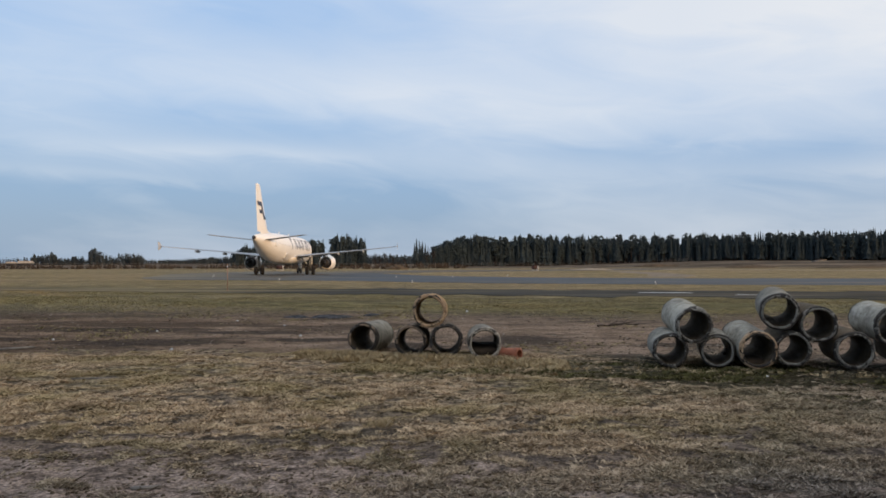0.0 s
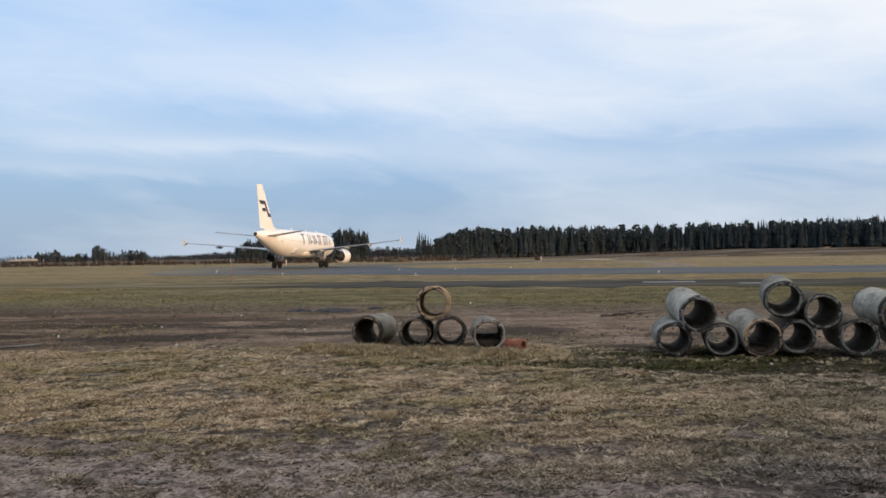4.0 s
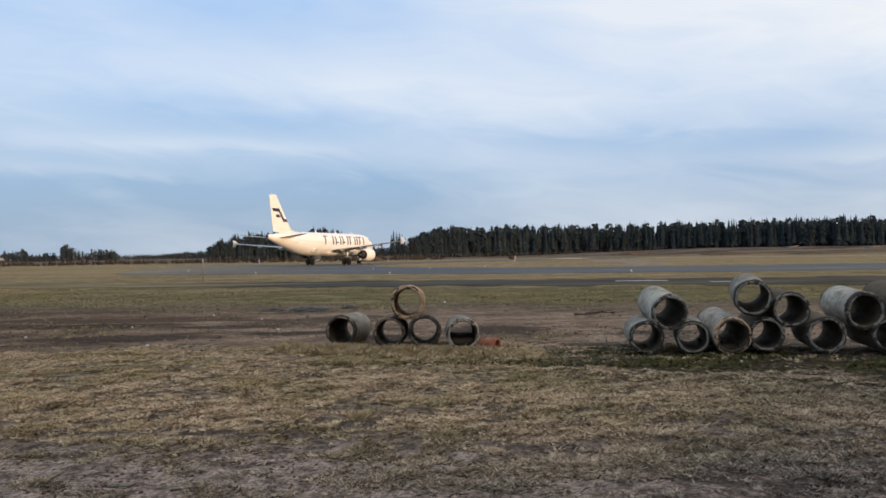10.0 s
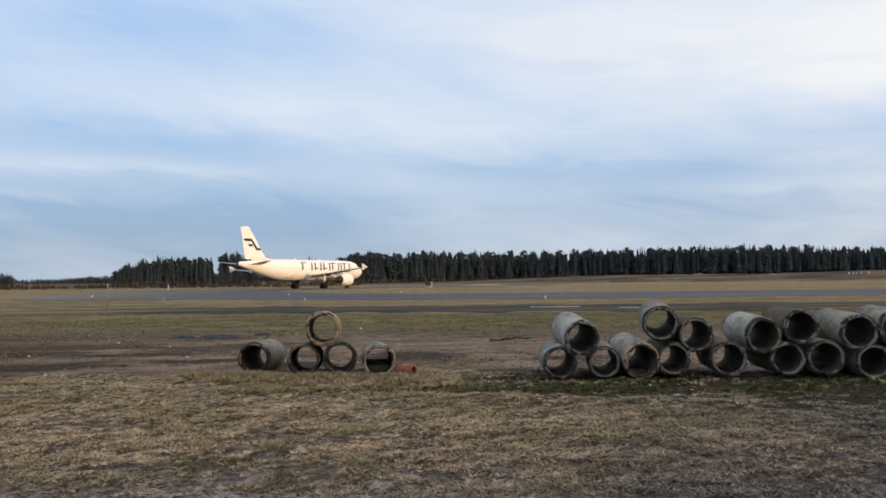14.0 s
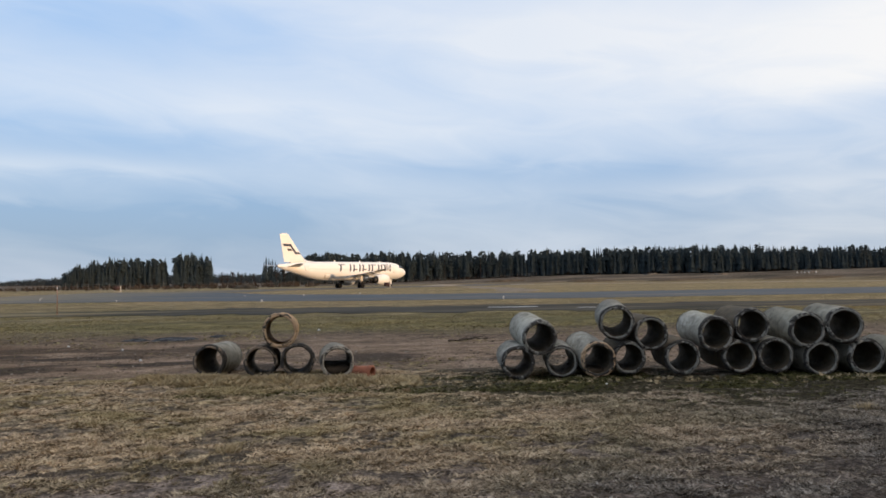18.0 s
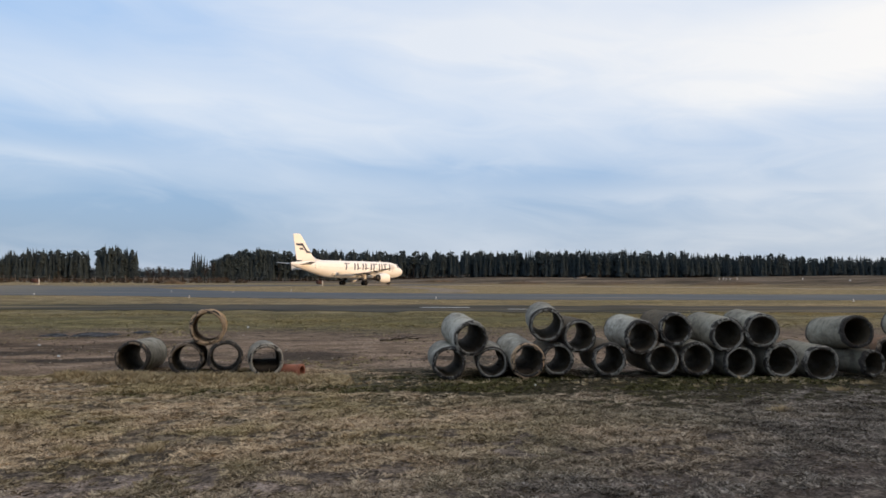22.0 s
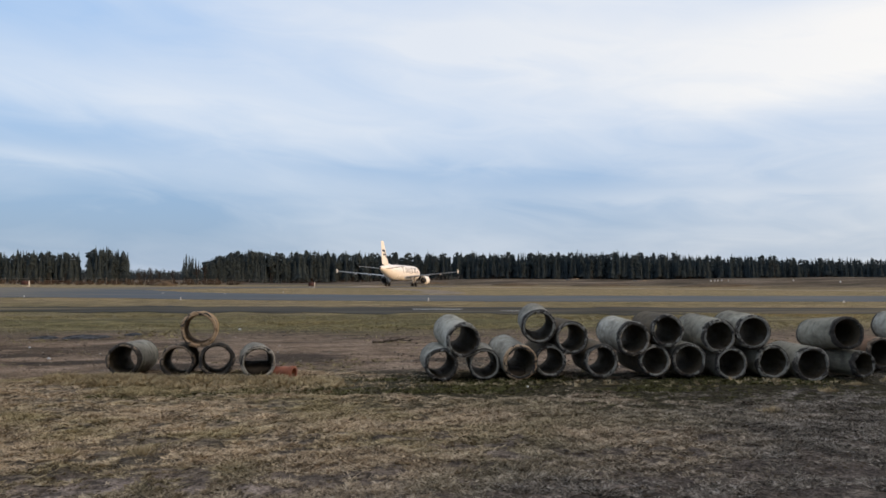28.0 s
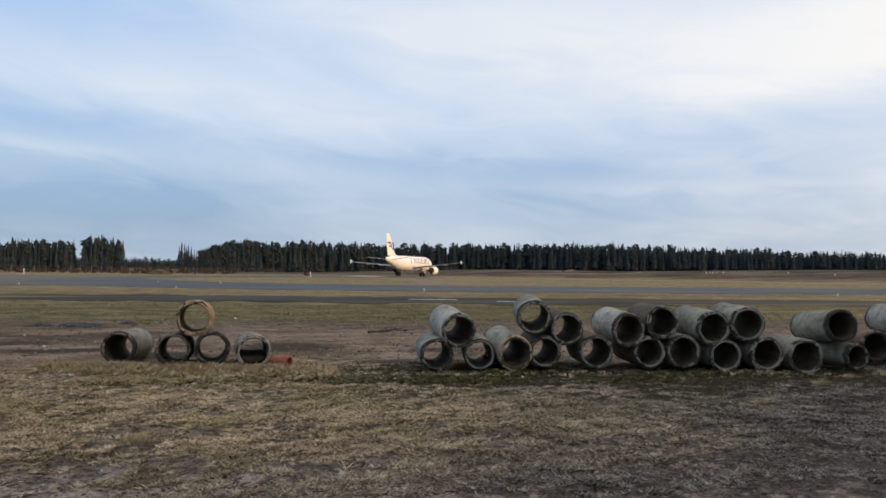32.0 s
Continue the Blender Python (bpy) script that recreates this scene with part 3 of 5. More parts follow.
def lathe(bm, profile, seg=32, axis="Y", centre=(0, 0, 0), jitter=0.0, seed=0, chips=0.0):
    """Turn a closed profile of (radius, along) round an axis along y; jitter roughens it, chips breaks its front edge."""
    loops = []
    for r, s in profile:
        lp = []
        for i in range(seg):
            a = 2 * math.pi * i / seg
            c, d = math.cos(a), math.sin(a)
            j = jitter * (noise.noise((c * 2 + seed, d * 2, s * 3)) + 0.3 * noise.noise((c * 7 + seed, d * 7, s * 12))) if jitter else 0
            k = chips * max(0.0, noise.noise((c * 2.3 + seed, d * 2.3, 1.7)) + 0.35 * noise.noise((c * 7, d * 7 + seed, r * 12))) if chips and s < 0.12 else 0
            lp.append((centre[0] + (r + j) * c, centre[1] + s + j + k, centre[2] + (r + j) * d))
        loops.append(lp)
    return rings(bm, loops, cap=False)

# ---- ground: one sheet to the horizon, level field that rises into a low bank under the right-hand woods ----
def smoothstep(a, b, v):
    v = max(0.0, min(1.0, (v - a) / (b - a)))
    return v * v * (3 - 2 * v)


def bank(az):
    return smoothstep(4, 22, az) * (1 + 0.6 * smoothstep(30, 46, az) - 0.8 * smoothstep(50, 70, az)) * (1 - smoothstep(80, 120, az))


def ground_z(x, y):
    d = math.hypot(x, y)
    z = 0.0
    if d < 45:
        amp = smoothstep(3, 8, d) * (1 - smoothstep(34, 45, d))
        z += amp * (0.05 * noise.noise((x * 0.5, y * 0.5, 3.1)) + 0.022 * noise.noise((x * 1.9, y * 1.9, 7.7)) - 0.03)
        if d < 17:
            z += 0.032 * smoothstep(4, 7, d) * (1 - smoothstep(13, 16, d)) * noise.noise((x * 3.4, y * 3.4, 2.2))
    if d > 200:
        az = math.degrees(math.atan2(x, y))
        z += smoothstep(230, 330, d) * 2.6 * bank(az)
        if d > 215 and d < 420:
            z += 0.35 * bank(az) * noise.noise((x * 0.05, y * 0.05, 1.0)) * smoothstep(215, 260, d)
    return z


def build_ground():
    radii = [0.0, 1.5]
    while radii[-1] < 4500:
        r = radii[-1]
        radii.append(r + (0.09 if 5 < r < 15 else max(0.28, r * (0.035 if r < 40 else 0.07))))
    seg = 480
    verts, faces = [(0, 0, 0)], []
    for r in radii[1:]:
        for i in range(seg):
            a = 2 * math.pi * i / seg
            x, y = r * math.sin(a), r * math.cos(a)
            verts.append((x, y, ground_z(x, y)))
    for i in range(seg):
        faces.append((0, 1 + (i + 1) % seg, 1 + i))
    for k in range(len(radii) - 2):
        b0, b1 = 1 + k * seg, 1 + (k + 1) * seg
        for i in range(seg):
            j = (i + 1) % seg
            faces.append((b0 + i, b0 + j, b1 + j, b1 + i))
    g = mesh_ob("ground", verts, faces, M_GROUND, True)
    tagged(g, "dry patchy grass field with bare sandy soil", "ground", kind="structure")


build_ground()


def spread(line, k=14):
    """k points on each stretch of a line."""
    out = [(a[0] + (b[0] - a[0]) * i / k, a[1] + (b[1] - a[1]) * i / k) for a, b in zip(line, line[1:]) for i in range(k)]
    return out + [line[-1]]


def strip(name, near, far, z, mat, label, category, ragged=0.0):
    """A paved sheet between two edge lines (lists of x, y of equal length), with a thin edge."""
    verts, faces = [], []
    if ragged:
        near, far = ([(x + ragged * noise.noise((x * 0.4, y * 0.4, 1)), y + 1.4 * ragged * noise.noise((x * 0.35, y * 0.3, 9)) + ragged * noise.noise((x * 1.3, y, 3))) for x, y in spread(line)] for line in (near, far))
    n = len(near)
    for p, q in zip(near, far):
        verts += [(*p, z), (*q, z), (*p, z - 0.12), (*q, z - 0.12)]
    for i in range(n - 1):
        a, b = 4 * i, 4 * i + 4
        faces += [(a, b, b + 1, a + 1), (a + 2, b + 2, b, a), (a + 1, b + 1, b + 3, a + 3)]
    ob = mesh_ob(name, verts, faces, mat)
    return tagged(ob, label, category, kind="structure")


def spline(pts, step=4.0):
    """Catmull-Rom through x, y points."""
    out = []
    p = [Vector(q) for q in pts]
    p = [2 * p[0] - p[1]] + p + [2 * p[-1] - p[-2]]
    for i in range(1, len(p) - 2):
        n = max(2, int((p[i + 1] - p[i]).length / step))
        for k in range(n):
            t = k / n
            a, b, c, d = p[i - 1:i + 3]
            out.append(0.5 * (2 * b + (c - a) * t + (2 * a - 5 * b + 4 * c - d) * t * t + (3 * b - a - 3 * c + d) * t ** 3))
    out.append(p[-2])
    return [(v.x, v.y) for v in out]


def band(line, width):
    near, far = [], []
    for i, (x, y) in enumerate(line):
        x0, y0 = line[max(0, i - 1)]
        x1, y1 = line[min(len(line) - 1, i + 1)]
        d = Vector((x1 - x0, y1 - y0)).normalized()
        near.append((x + d.y * width / 2, y - d.x * width / 2))
        far.append((x - d.y * width / 2, y + d.x * width / 2))
    return near, far


# runway strip that runs across, and the taxiway on which the jet rolls away from it
run_near = [(-36, 92), (-33.5, 86), (-30, 80.5), (-20, 78.3), (-9, 75.4), (2, 68), (14, 64.2), (30, 61.8), (57, 60), (140, 60), (420, 66)]
run_far = [(-42, 118), (-42, 138), (-36, 157), (-21, 152), (-10, 128), (-3, 106), (10, 93), (30, 87.5), (60, 86), (150, 88), (430, 96)]
strip("runway", run_near, run_far, 0.022, M_TAXI, "blue-grey worn asphalt runway", "runway", 0.5)
taxi_line = spline([(-19, 137), (-12, 150.5), (5, 169), (24, 183), (42, 197.5), (54, 217), (72, 246), (96, 280)])
tn, tf = band(taxi_line, 24.0)
strip("taxiway", tn, tf, 0.030, M_APRON, "grey asphalt taxiway curving away", "taxiway")
road_near = [(-60, 57), (-34, 51), (-9, 44.8), (0, 43), (12, 40.3), (27, 37), (80, 33)]
road_far = [(-60, 59), (-34, 56), (-10, 52.6), (0, 52.4), (14, 50), (31, 47.5), (80, 40)]
strip("service_road", road_near, road_far, 0.020, M_ROAD, "dark cracked asphalt service road", "road", 1.5)
for (ax, ay), (bx, by), w in (((11.7, 45.9), (14.7, 45.5), 0.55), ((16.3, 42.8), (17.5, 42.6), 0.35)):
    strip("road_marking", [(ax, ay - w / 2), (bx, by - w / 2)], [(ax, ay + w / 2), (bx, by + w / 2)], 0.026, M_PAINT, "faded white painted road line", "road marking")


def flat_patch(name, cx, cy, rx, ry, h, mat, label, category, seed, kind=""):
    """A low heap with an uneven outline."""
    loops = []
    for k, f in enumerate((1.0, 0.8, 0.5, 0.2)):
        lp = []
        for i in range(28):
            a = 2 * math.pi * i / 28
            w = 1 + 0.35 * noise.noise((math.cos(a) * 1.7 + seed, math.sin(a) * 1.7, f))
            z = h * (1 - f) ** 0.8 * (1 + 0.5 * noise.noise((math.cos(a) * 2, math.sin(a) * 2 + seed, k * 0.7)))
            x, y = cx + rx * f * w * math.cos(a), cy + ry * f * w * math.sin(a)
            lp.append((x, y, (z if k else -0.05) + ground_z(x, y) + 0.012))
        loops.append(lp)
    bm = rings(bmesh.new(), loops, cap=True)
    ob = part(name, bm, mat, None)
    return tagged(ob, label, category, kind=kind)


tn, tf = band(spline([(37, 163), (36, 140), (34.5, 118), (31, 104), (27, 96)], 5.0), 6.0)
strip("dirt_track", tn, tf, 0.016, M_TRACK, "pale worn dirt track across the grass", "track", 0.8)
flat_patch("gravel_heap", 38, 196, 6, 3, 0.35, M_SAND, "low pale gravel heap by the taxiway", "gravel heap", 5.0)
flat_patch("earth_mound", -12, 203, 3.4, 2.2, 1.3, M_SOIL, "grey-brown earth mound beside the fence", "mound", 8.0)
for bx, by, w, s in ((94, 236, 9, 11), (118, 222, 12, 12), (150, 205, 14, 13), (72, 262, 8, 15)):
    flat_patch("earth_mound", bx, by, w, 4, 0.9, M_SOIL, "low brown earth bank before the woods", "mound", s)

track = [(205 * math.sin(radians(a)), 205 * math.cos(radians(a))) for a in range(16, 62, 2)]
tn, tf = band(track, 7.0)
strip("gravel_track", tn, tf, 0.03, M_SAND, "pale gravel track along the far grass", "track")

# ---- woods ----
rng = random.Random(7)


class Soup:
    def __init__(self):
        self.v, self.f = [], []

    def tri(self, a, b, c):
        n = len(self.v)
        self.v += [a, b, c]
        self.f.append((n, n + 1, n + 2))

    def fan(self, top, rim):
        n = len(self.v)
        self.v += [top] + rim
        for i in range(len(rim)):
            self.f.append((n, n + 1 + i, n + 1 + (i + 1) % len(rim)))

    def tube(self, a, b, r0, r1, seg=5):
        n = len(self.v)
        d = (Vector(b) - Vector(a)).normalized()
        u = d.orthogonal().normalized()
        w = d.cross(u)
        for p, r in ((a, r0), (b, r1)):
            for i in range(seg):
                t = 2 * math.pi * i / seg
                q = Vector(p) + u * (r * math.cos(t)) + w * (r * math.sin(t))
                self.v.append(tuple(q))
        for i in range(seg):
            j = (i + 1) % seg
            self.f.append((n + i, n + j, n + seg + j, n + seg + i))

    def make(self, name, mat):
        return mesh_ob(name, self.v, self.f, mat)


def spruce(crown, trunk, x, y, z, h, rng, w=0.15):
    trunk.tube((x, y, z - 0.3), (x, y, z + h * 0.9), h * 0.014 + 0.05, 0.02)
    tiers = rng.randint(10, 13)
    base = rng.uniform(0.04, 0.22)
    lean = rng.uniform(0.85, 1.2)
    for k in range(tiers):
        f = k / tiers
        zt = z + h * (base + (1 - base) * f)
        rad = h * w * lean * (1.0 - f) ** 1.15 * rng.uniform(0.75, 1.3) + 0.10
        drop = h * (1 - base) / tiers * rng.uniform(1.0, 1.7)
        n = rng.randint(6, 8)
        o = rng.uniform(0, 6)
        rim = []
        for i in range(2 * n):
            a = o + math.pi * i / n
            r = rad * (rng.uniform(0.8, 1.2) if i % 2 == 0 else rng.uniform(0.5, 0.75))
            rim.append((x + r * math.cos(a), y + r * math.sin(a), zt - (drop * 0.45 if i % 2 == 0 else 0) + rng.uniform(-0.1, 0.1)))
        crown.fan((x, y, min(z + h, zt + drop * 1.15)), rim)


def pine(crown, trunk, x, y, z, h, rng):
    bend = rng.uniform(-0.3, 0.3)
    trunk.tube((x, y, z - 0.3), (x + bend, y, z + h * 0.92), h * 0.013 + 0.05, 0.05)
    low = rng.uniform(0.25, 0.5)
    for k in range(rng.randint(26, 36)):
        f = rng.uniform(low, 1.0)
        r = h * 0.13 * (1.15 - f) / (1.15 - low) + 0.25
        a, q = rng.uniform(0, 6.28), rng.uniform(0.1, 1.0) * r
        cx, cy, cz = x + bend * f + q * math.cos(a), y + q * math.sin(a), z + h * f
        s = rng.uniform(0.6, 1.2) * h / 13
        rim = [(cx + s * rng.uniform(0.5, 1.2) * math.cos(o), cy + s * rng.uniform(0.5, 1.2) * math.sin(o), cz + rng.uniform(-0.35, 0.1) * s) for o in (0, 0.9, 1.8, 2.7, 3.6, 4.5, 5.4)]
        crown.fan((cx, cy, cz + s * rng.uniform(0.5, 0.9)), rim)


def bare_tree(soup, x, y, z, h, rng):
    soup.tube((x, y, z - 0.2), (x, y, z + h * 0.5), h * 0.014, h * 0.008)
    for k in range(26):
        f = rng.uniform(0.2, 0.75)
        a = rng.uniform(0, 6.28)
        p = Vector((x, y, z + h * f))
        q = p + Vector((math.cos(a), math.sin(a), rng.uniform(0.9, 2.2))).normalized() * h * rng.uniform(0.15, 0.4) * (1.15 - f)
        soup.tube(tuple(p), tuple(q), h * 0.006, 0.02, 3)
        for m in range(5):
            e = q + Vector((rng.uniform(-1, 1), rng.uniform(-1, 1), rng.uniform(0.1, 1.2))) * h * 0.07
            s = p.lerp(q, rng.uniform(0.5, 1.0))
            soup.tube(tuple(s), tuple(e), 0.035, 0.012, 3)


def wood(name, spans, count, mixed, label, depth=(0, 40), seed=1, hazy=0):
    """Woods along spans of (azimuth, distance, height), far woods that nobody could count; hazy puts distance haze into
    their colour.
    """
    rng = random.Random(seed)
    crown, needles, trunk = Soup(), Soup(), Soup()
    total = len(spans) - 1
    for k in range(count):
        t = (k + rng.random()) / count * total
        i = min(total - 1, int(t))
        f = t - i
        az = spans[i][0] * (1 - f) + spans[i + 1][0] * f
        d0 = spans[i][1] * (1 - f) + spans[i + 1][1] * f
        hh = spans[i][2] * (1 - f) + spans[i + 1][2] * f
        back = rng.random() ** 1.4
        d = d0 + depth[0] + (depth[1] - depth[0]) * back
        a = math.radians(az)
        x, y = d * math.sin(a), d * math.cos(a)
        clump = 1 + 0.12 * noise.noise((az * 0.35, 2.0, seed)) + 0.16 * noise.noise((az * 1.9, 5.0, seed))
        h = 1.0 * hh * clump * rng.uniform(0.66, 1.15) * (1.0 if back > 0.12 else rng.uniform(0.75, 1))
        z = ground_z(x, y)
        if rng.random() < mixed:
            spruce(crown, trunk, x, y, z, h, rng, rng.choice((0.085, 0.11, 0.14, 0.18)) * rng.uniform(0.9, 1.1))
        else:
            pine(needles, trunk, x, y, z, h * 0.93, rng)
    e = thing(name, label, "forest", kind="stuff")
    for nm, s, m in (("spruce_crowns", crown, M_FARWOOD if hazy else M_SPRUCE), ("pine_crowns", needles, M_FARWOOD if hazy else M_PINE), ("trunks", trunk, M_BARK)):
        if s.f:
            o = s.make(nm, m)
            o.parent = e


wood("forest", [(-0.75, 372, 9.0), (0.2, 372, 11.6), (1.4, 372, 13.2), (3.5, 372, 14.5), (7.5, 378, 14.2), (12, 385, 13.4), (17, 380, 11.9), (22, 372, 12.2), (28, 368, 12.4), (33, 372, 11.7), (39, 384, 9.9), (46, 400, 8.4), (56, 420, 10), (66, 440, 12)], 4300, 0.72, "dark green spruce and pine forest edge", (0, 34), 3)
wood("forest", [(-15.3, 345, 6.0), (-14.3, 345, 8.8), (-13, 344, 10.6), (-11, 342, 11.8), (-8.75, 342, 12.0)], 430, 0.75, "dark stand of pines with bare trunks", (0, 24), 4)
wood("forest", [(-8.3, 342, 12.4), (-7.0, 342, 12.8), (-5.75, 342, 11.8)], 150, 0.8, "dark stand of pines with bare trunks", (0, 20), 5)
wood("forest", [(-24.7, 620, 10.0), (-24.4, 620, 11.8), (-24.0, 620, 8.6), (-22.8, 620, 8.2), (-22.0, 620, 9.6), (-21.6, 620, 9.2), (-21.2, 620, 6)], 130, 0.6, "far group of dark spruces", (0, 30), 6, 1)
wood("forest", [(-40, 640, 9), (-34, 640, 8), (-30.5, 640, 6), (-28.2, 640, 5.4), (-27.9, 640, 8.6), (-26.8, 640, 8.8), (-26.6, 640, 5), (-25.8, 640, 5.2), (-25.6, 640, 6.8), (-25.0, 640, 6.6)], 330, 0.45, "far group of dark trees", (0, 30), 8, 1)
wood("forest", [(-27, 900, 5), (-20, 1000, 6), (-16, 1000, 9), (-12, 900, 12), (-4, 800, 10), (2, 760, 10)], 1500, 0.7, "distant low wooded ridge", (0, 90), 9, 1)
wood("forest", [(-75, 620, 14), (-55, 640, 14), (-40, 640, 13)], 260, 0.5, "far group of dark trees", (0, 30), 10)
# trees behind the camera, towards the low sun; they shade the near field
wood("forest", [(88, 46, 10), (105, 40, 11), (125, 38, 11.5), (145, 38, 11.5), (165, 40, 11.5), (185, 42, 11)], 300, 0.5, "tall dark trees behind the field", (0, 16), 14)
# scrub along the fence
scrub = Soup()
rs = random.Random(21)
for k in range(1100):
    az = rs.uniform(-30, 50)
    if az > 2:
        continue
    d = (228 + 1.6 * az if az > -4 else 216 - 0.6 * (az + 4)) + rs.uniform(0, 60) + (40 if az > 18 else 0)
    a = math.radians(az)
    x, y = d * math.sin(a), d * math.cos(a)
    z, h = ground_z(x, y), rs.uniform(0.5, 1.5) * (1.5 if -7 < az < 1 else 1.0)
    for i in range(5):
        o, r = rs.uniform(0, 6.28), rs.uniform(0.1, 0.9)
        scrub.tri((x - 0.5 * r, y, z - 0.1), (x + 0.5 * r, y + 0.2, z - 0.1), (x + r * math.cos(o), y + r * math.sin(o), z + h * rs.uniform(0.6, 1.1)))
tagged(scrub.make("scrub", M_TWIG), "low brown scrub along the fence and forest edge", "scrub", kind="stuff")

for az, d, h in ((-1.95, 318, 12.0), (-2.1, 322, 10.2), (-1.75, 325, 11.4), (-1.5, 322, 11.0), (-1.3, 318, 10.2), (-1.62, 330, 10.6), (-1.1, 324, 9.2), (-0.95, 322, 8.0)):
    a = math.radians(az)
    e = thing("spruce_tree", "tall dark spruce in a clump at the clearing", "tree", "trees at the clearing")
    e.location = (d * math.sin(a), d * math.cos(a), 0)
    c, t = Soup(), Soup()
    spruce(c, t, 0, 0, 0, h, rng, 0.13)
    c.make("crown", M_SPRUCE).parent = e
    t.make("trunk", M_BARK).parent = e
for az, d, h in ((-5.0, 300, 6.0), (-4.3, 300, 6.6), (-3.7, 305, 5.2), (-4.7, 310, 5.0), (-2.8, 300, 5.5), (-1.2, 310, 8.0), (-0.7, 315, 8.4)):
    a = math.radians(az)
    s = Soup()
    bare_tree(s, 0, 0, 0, h, rng)
    e = thing("bare_tree", "leafless brown birch at the clearing", "tree", "trees at the clearing")
    e.location = (d * math.sin(a), d * math.cos(a), 0)
    s.make("branches", M_TWIG).parent = e

# fallen trunks on the bank before the woods
def fallen_log(az, d, length, lean, turn):
    a = math.radians(az)
    x, y = d * math.sin(a), d * math.cos(a)
    e = thing("fallen_log", "pale fallen tree trunk lying on the bank", "log", "fallen trunks")
    e.matrix_world = pose(x, y, ground_z(x, y) + 0.2, 0, -lean, turn)
    part("trunk", rod(bmesh.new(), (0, 0, 0), (length, 0, 0), 0.24, 0.14, 8), M_WOOD, e)
    for k in range(3):
        part("stub", rod(bmesh.new(), (length * (0.3 + 0.2 * k), 0, 0.1), (length * (0.36 + 0.2 * k), 0.3 - 0.3 * k, 0.9), 0.07, 0.03, 6), M_BARK, e)


for az, d, length, lean, turn in ((25.6, 300, 5.0, 7, -20), (30.4, 298, 5.0, 1, -24), (36.2, 296, 4.0, 1, -30)):
    fallen_log(az, d, length, lean, turn)

# ---- fence along the far side ----
def fence(line, step, label):
    e = thing("fence", label, "fence")
    me = None
    pts = spline(line, step)
    for i, (x, y) in enumerate(pts):
        if me is None:
            bm = bmesh.new()
            rod(bm, (0, 0, -0.1), (0, 0, 1.7), 0.035, seg=6)
            rod(bm, (0, 0, 1.7), (0, -0.2, 1.95), 0.03, seg=5)
            p = part("post", bm, M_POST, e)
            me = p.data
        else:
            p = new("post", me)
            p.parent = e
        p.location = (x, y, ground_z(x, y))
    for zz in (0.15, 0.5, 0.85, 1.2, 1.6):
        bm = bmesh.new()
        for (x0, y0), (x1, y1) in zip(pts, pts[1:]):
            rod(bm, (x0, y0, zz + ground_z(x0, y0)), (x1, y1, zz + ground_z(x1, y1)), 0.012, seg=4)
        part("wire", bm, M_POST, e)


fence([(-150, 205), (-110, 198), (-60, 190), (-30, 190), (0, 212), (30, 238), (62, 262), (92, 284)], 2.4, "grey wire fence on slim posts")

# ---- airfield signs, edge lights, marker stake ----


def sign(x, y, turn, label):
    e = thing("airfield_sign", label, "airfield sign", "airfield signs")
    e.matrix_world = pose(x, y, ground_z(x, y) + 0.02, 0, 0, turn) @ Matrix.Diagonal((0.72, 0.72, 0.78, 1))
    part("panel", box(bmesh.new(), 0, 0, 1.0, 1.7, 0.28, 1.0, 0.03), M_SIGN, e, "dark red-brown sign panel")
    part("end_plate", box(bmesh.new(), 0.98, 0, 0.75, 0.22, 0.34, 1.5, 0.02), M_LIGHT, e, "white end plate")
    for px in (-0.6, 0.6):
        part("leg", rod(bmesh.new(), (px, 0, -0.05), (px, 0, 0.52), 0.06), M_METAL, e)
    part("base_plate", box(bmesh.new(), 0, 0, 0.02, 2.0, 0.5, 0.08, 0.01), M_CONC, e)


sign(19.6, 164.0, -4, "dark red airfield sign with a white end plate")
sign(-35.2, 166.0, 6, "dark red airfield sign beside the taxiway")


def edge_light(x, y):
    e = thing("edge_light", "small white runway edge light", "edge light", "runway edge lights")
    e.location = (x, y, ground_z(x, y))
    part("stem", rod(bmesh.new(), (0, 0, -0.02), (0, 0, 0.22), 0.04, 0.03), M_METAL, e)
    part("base", rod(bmesh.new(), (0, 0, -0.02), (0, 0, 0.04), 0.17, 0.15, 14), M_LIGHT, e)
    bm = bmesh.new()
    lathe(bm, [(0.02, 0.0), (0.075, 0.0), (0.08, 0.04), (0.065, 0.13), (0.03, 0.17), (0.005, 0.18)], 12)
    bmesh.ops.transform(bm, matrix=pose(0, 0, 0.16, 90), verts=bm.verts[:])
    part("cap", bm, M_LIGHT, e, "white glass cap")
    return e


first = edge_light(17.7, 64.0)
first.scale = (0.8, 0.8, 0.8)
for x, y in ((-2.75, 69.5), (-16.5, 77.6), (-5.6, 92.9), (54.9, 56.8), (-27.5, 92), (-30, 101), (8.6, 102), (1.15, 91.0)):
    copy_thing(first, pose(x, y, ground_z(x, y)) @ Matrix.Diagonal((0.8, 0.8, 0.8, 1)))


def stake(x, y, h, label):
    e = thing("marker_stake", label, "marker stake")
    e.location = (x, y, ground_z(x, y) - 0.03)
    part("rod", rod(bmesh.new(), (0, 0, 0), (0, 0, h), 0.028, 0.024), M_ORANGE, e)
    part("reflector_band", rod(bmesh.new(), (0, 0, h * 0.86), (0, 0, h * 0.94), 0.031, 0.031), M_LIGHT, e)
    part("foot", rod(bmesh.new(), (0, 0, 0), (0, 0, 0.08), 0.06, 0.045), M_ORANGE, e)


stake(-13.6, 48.6, 1.75, "slim orange marker stake by the road")

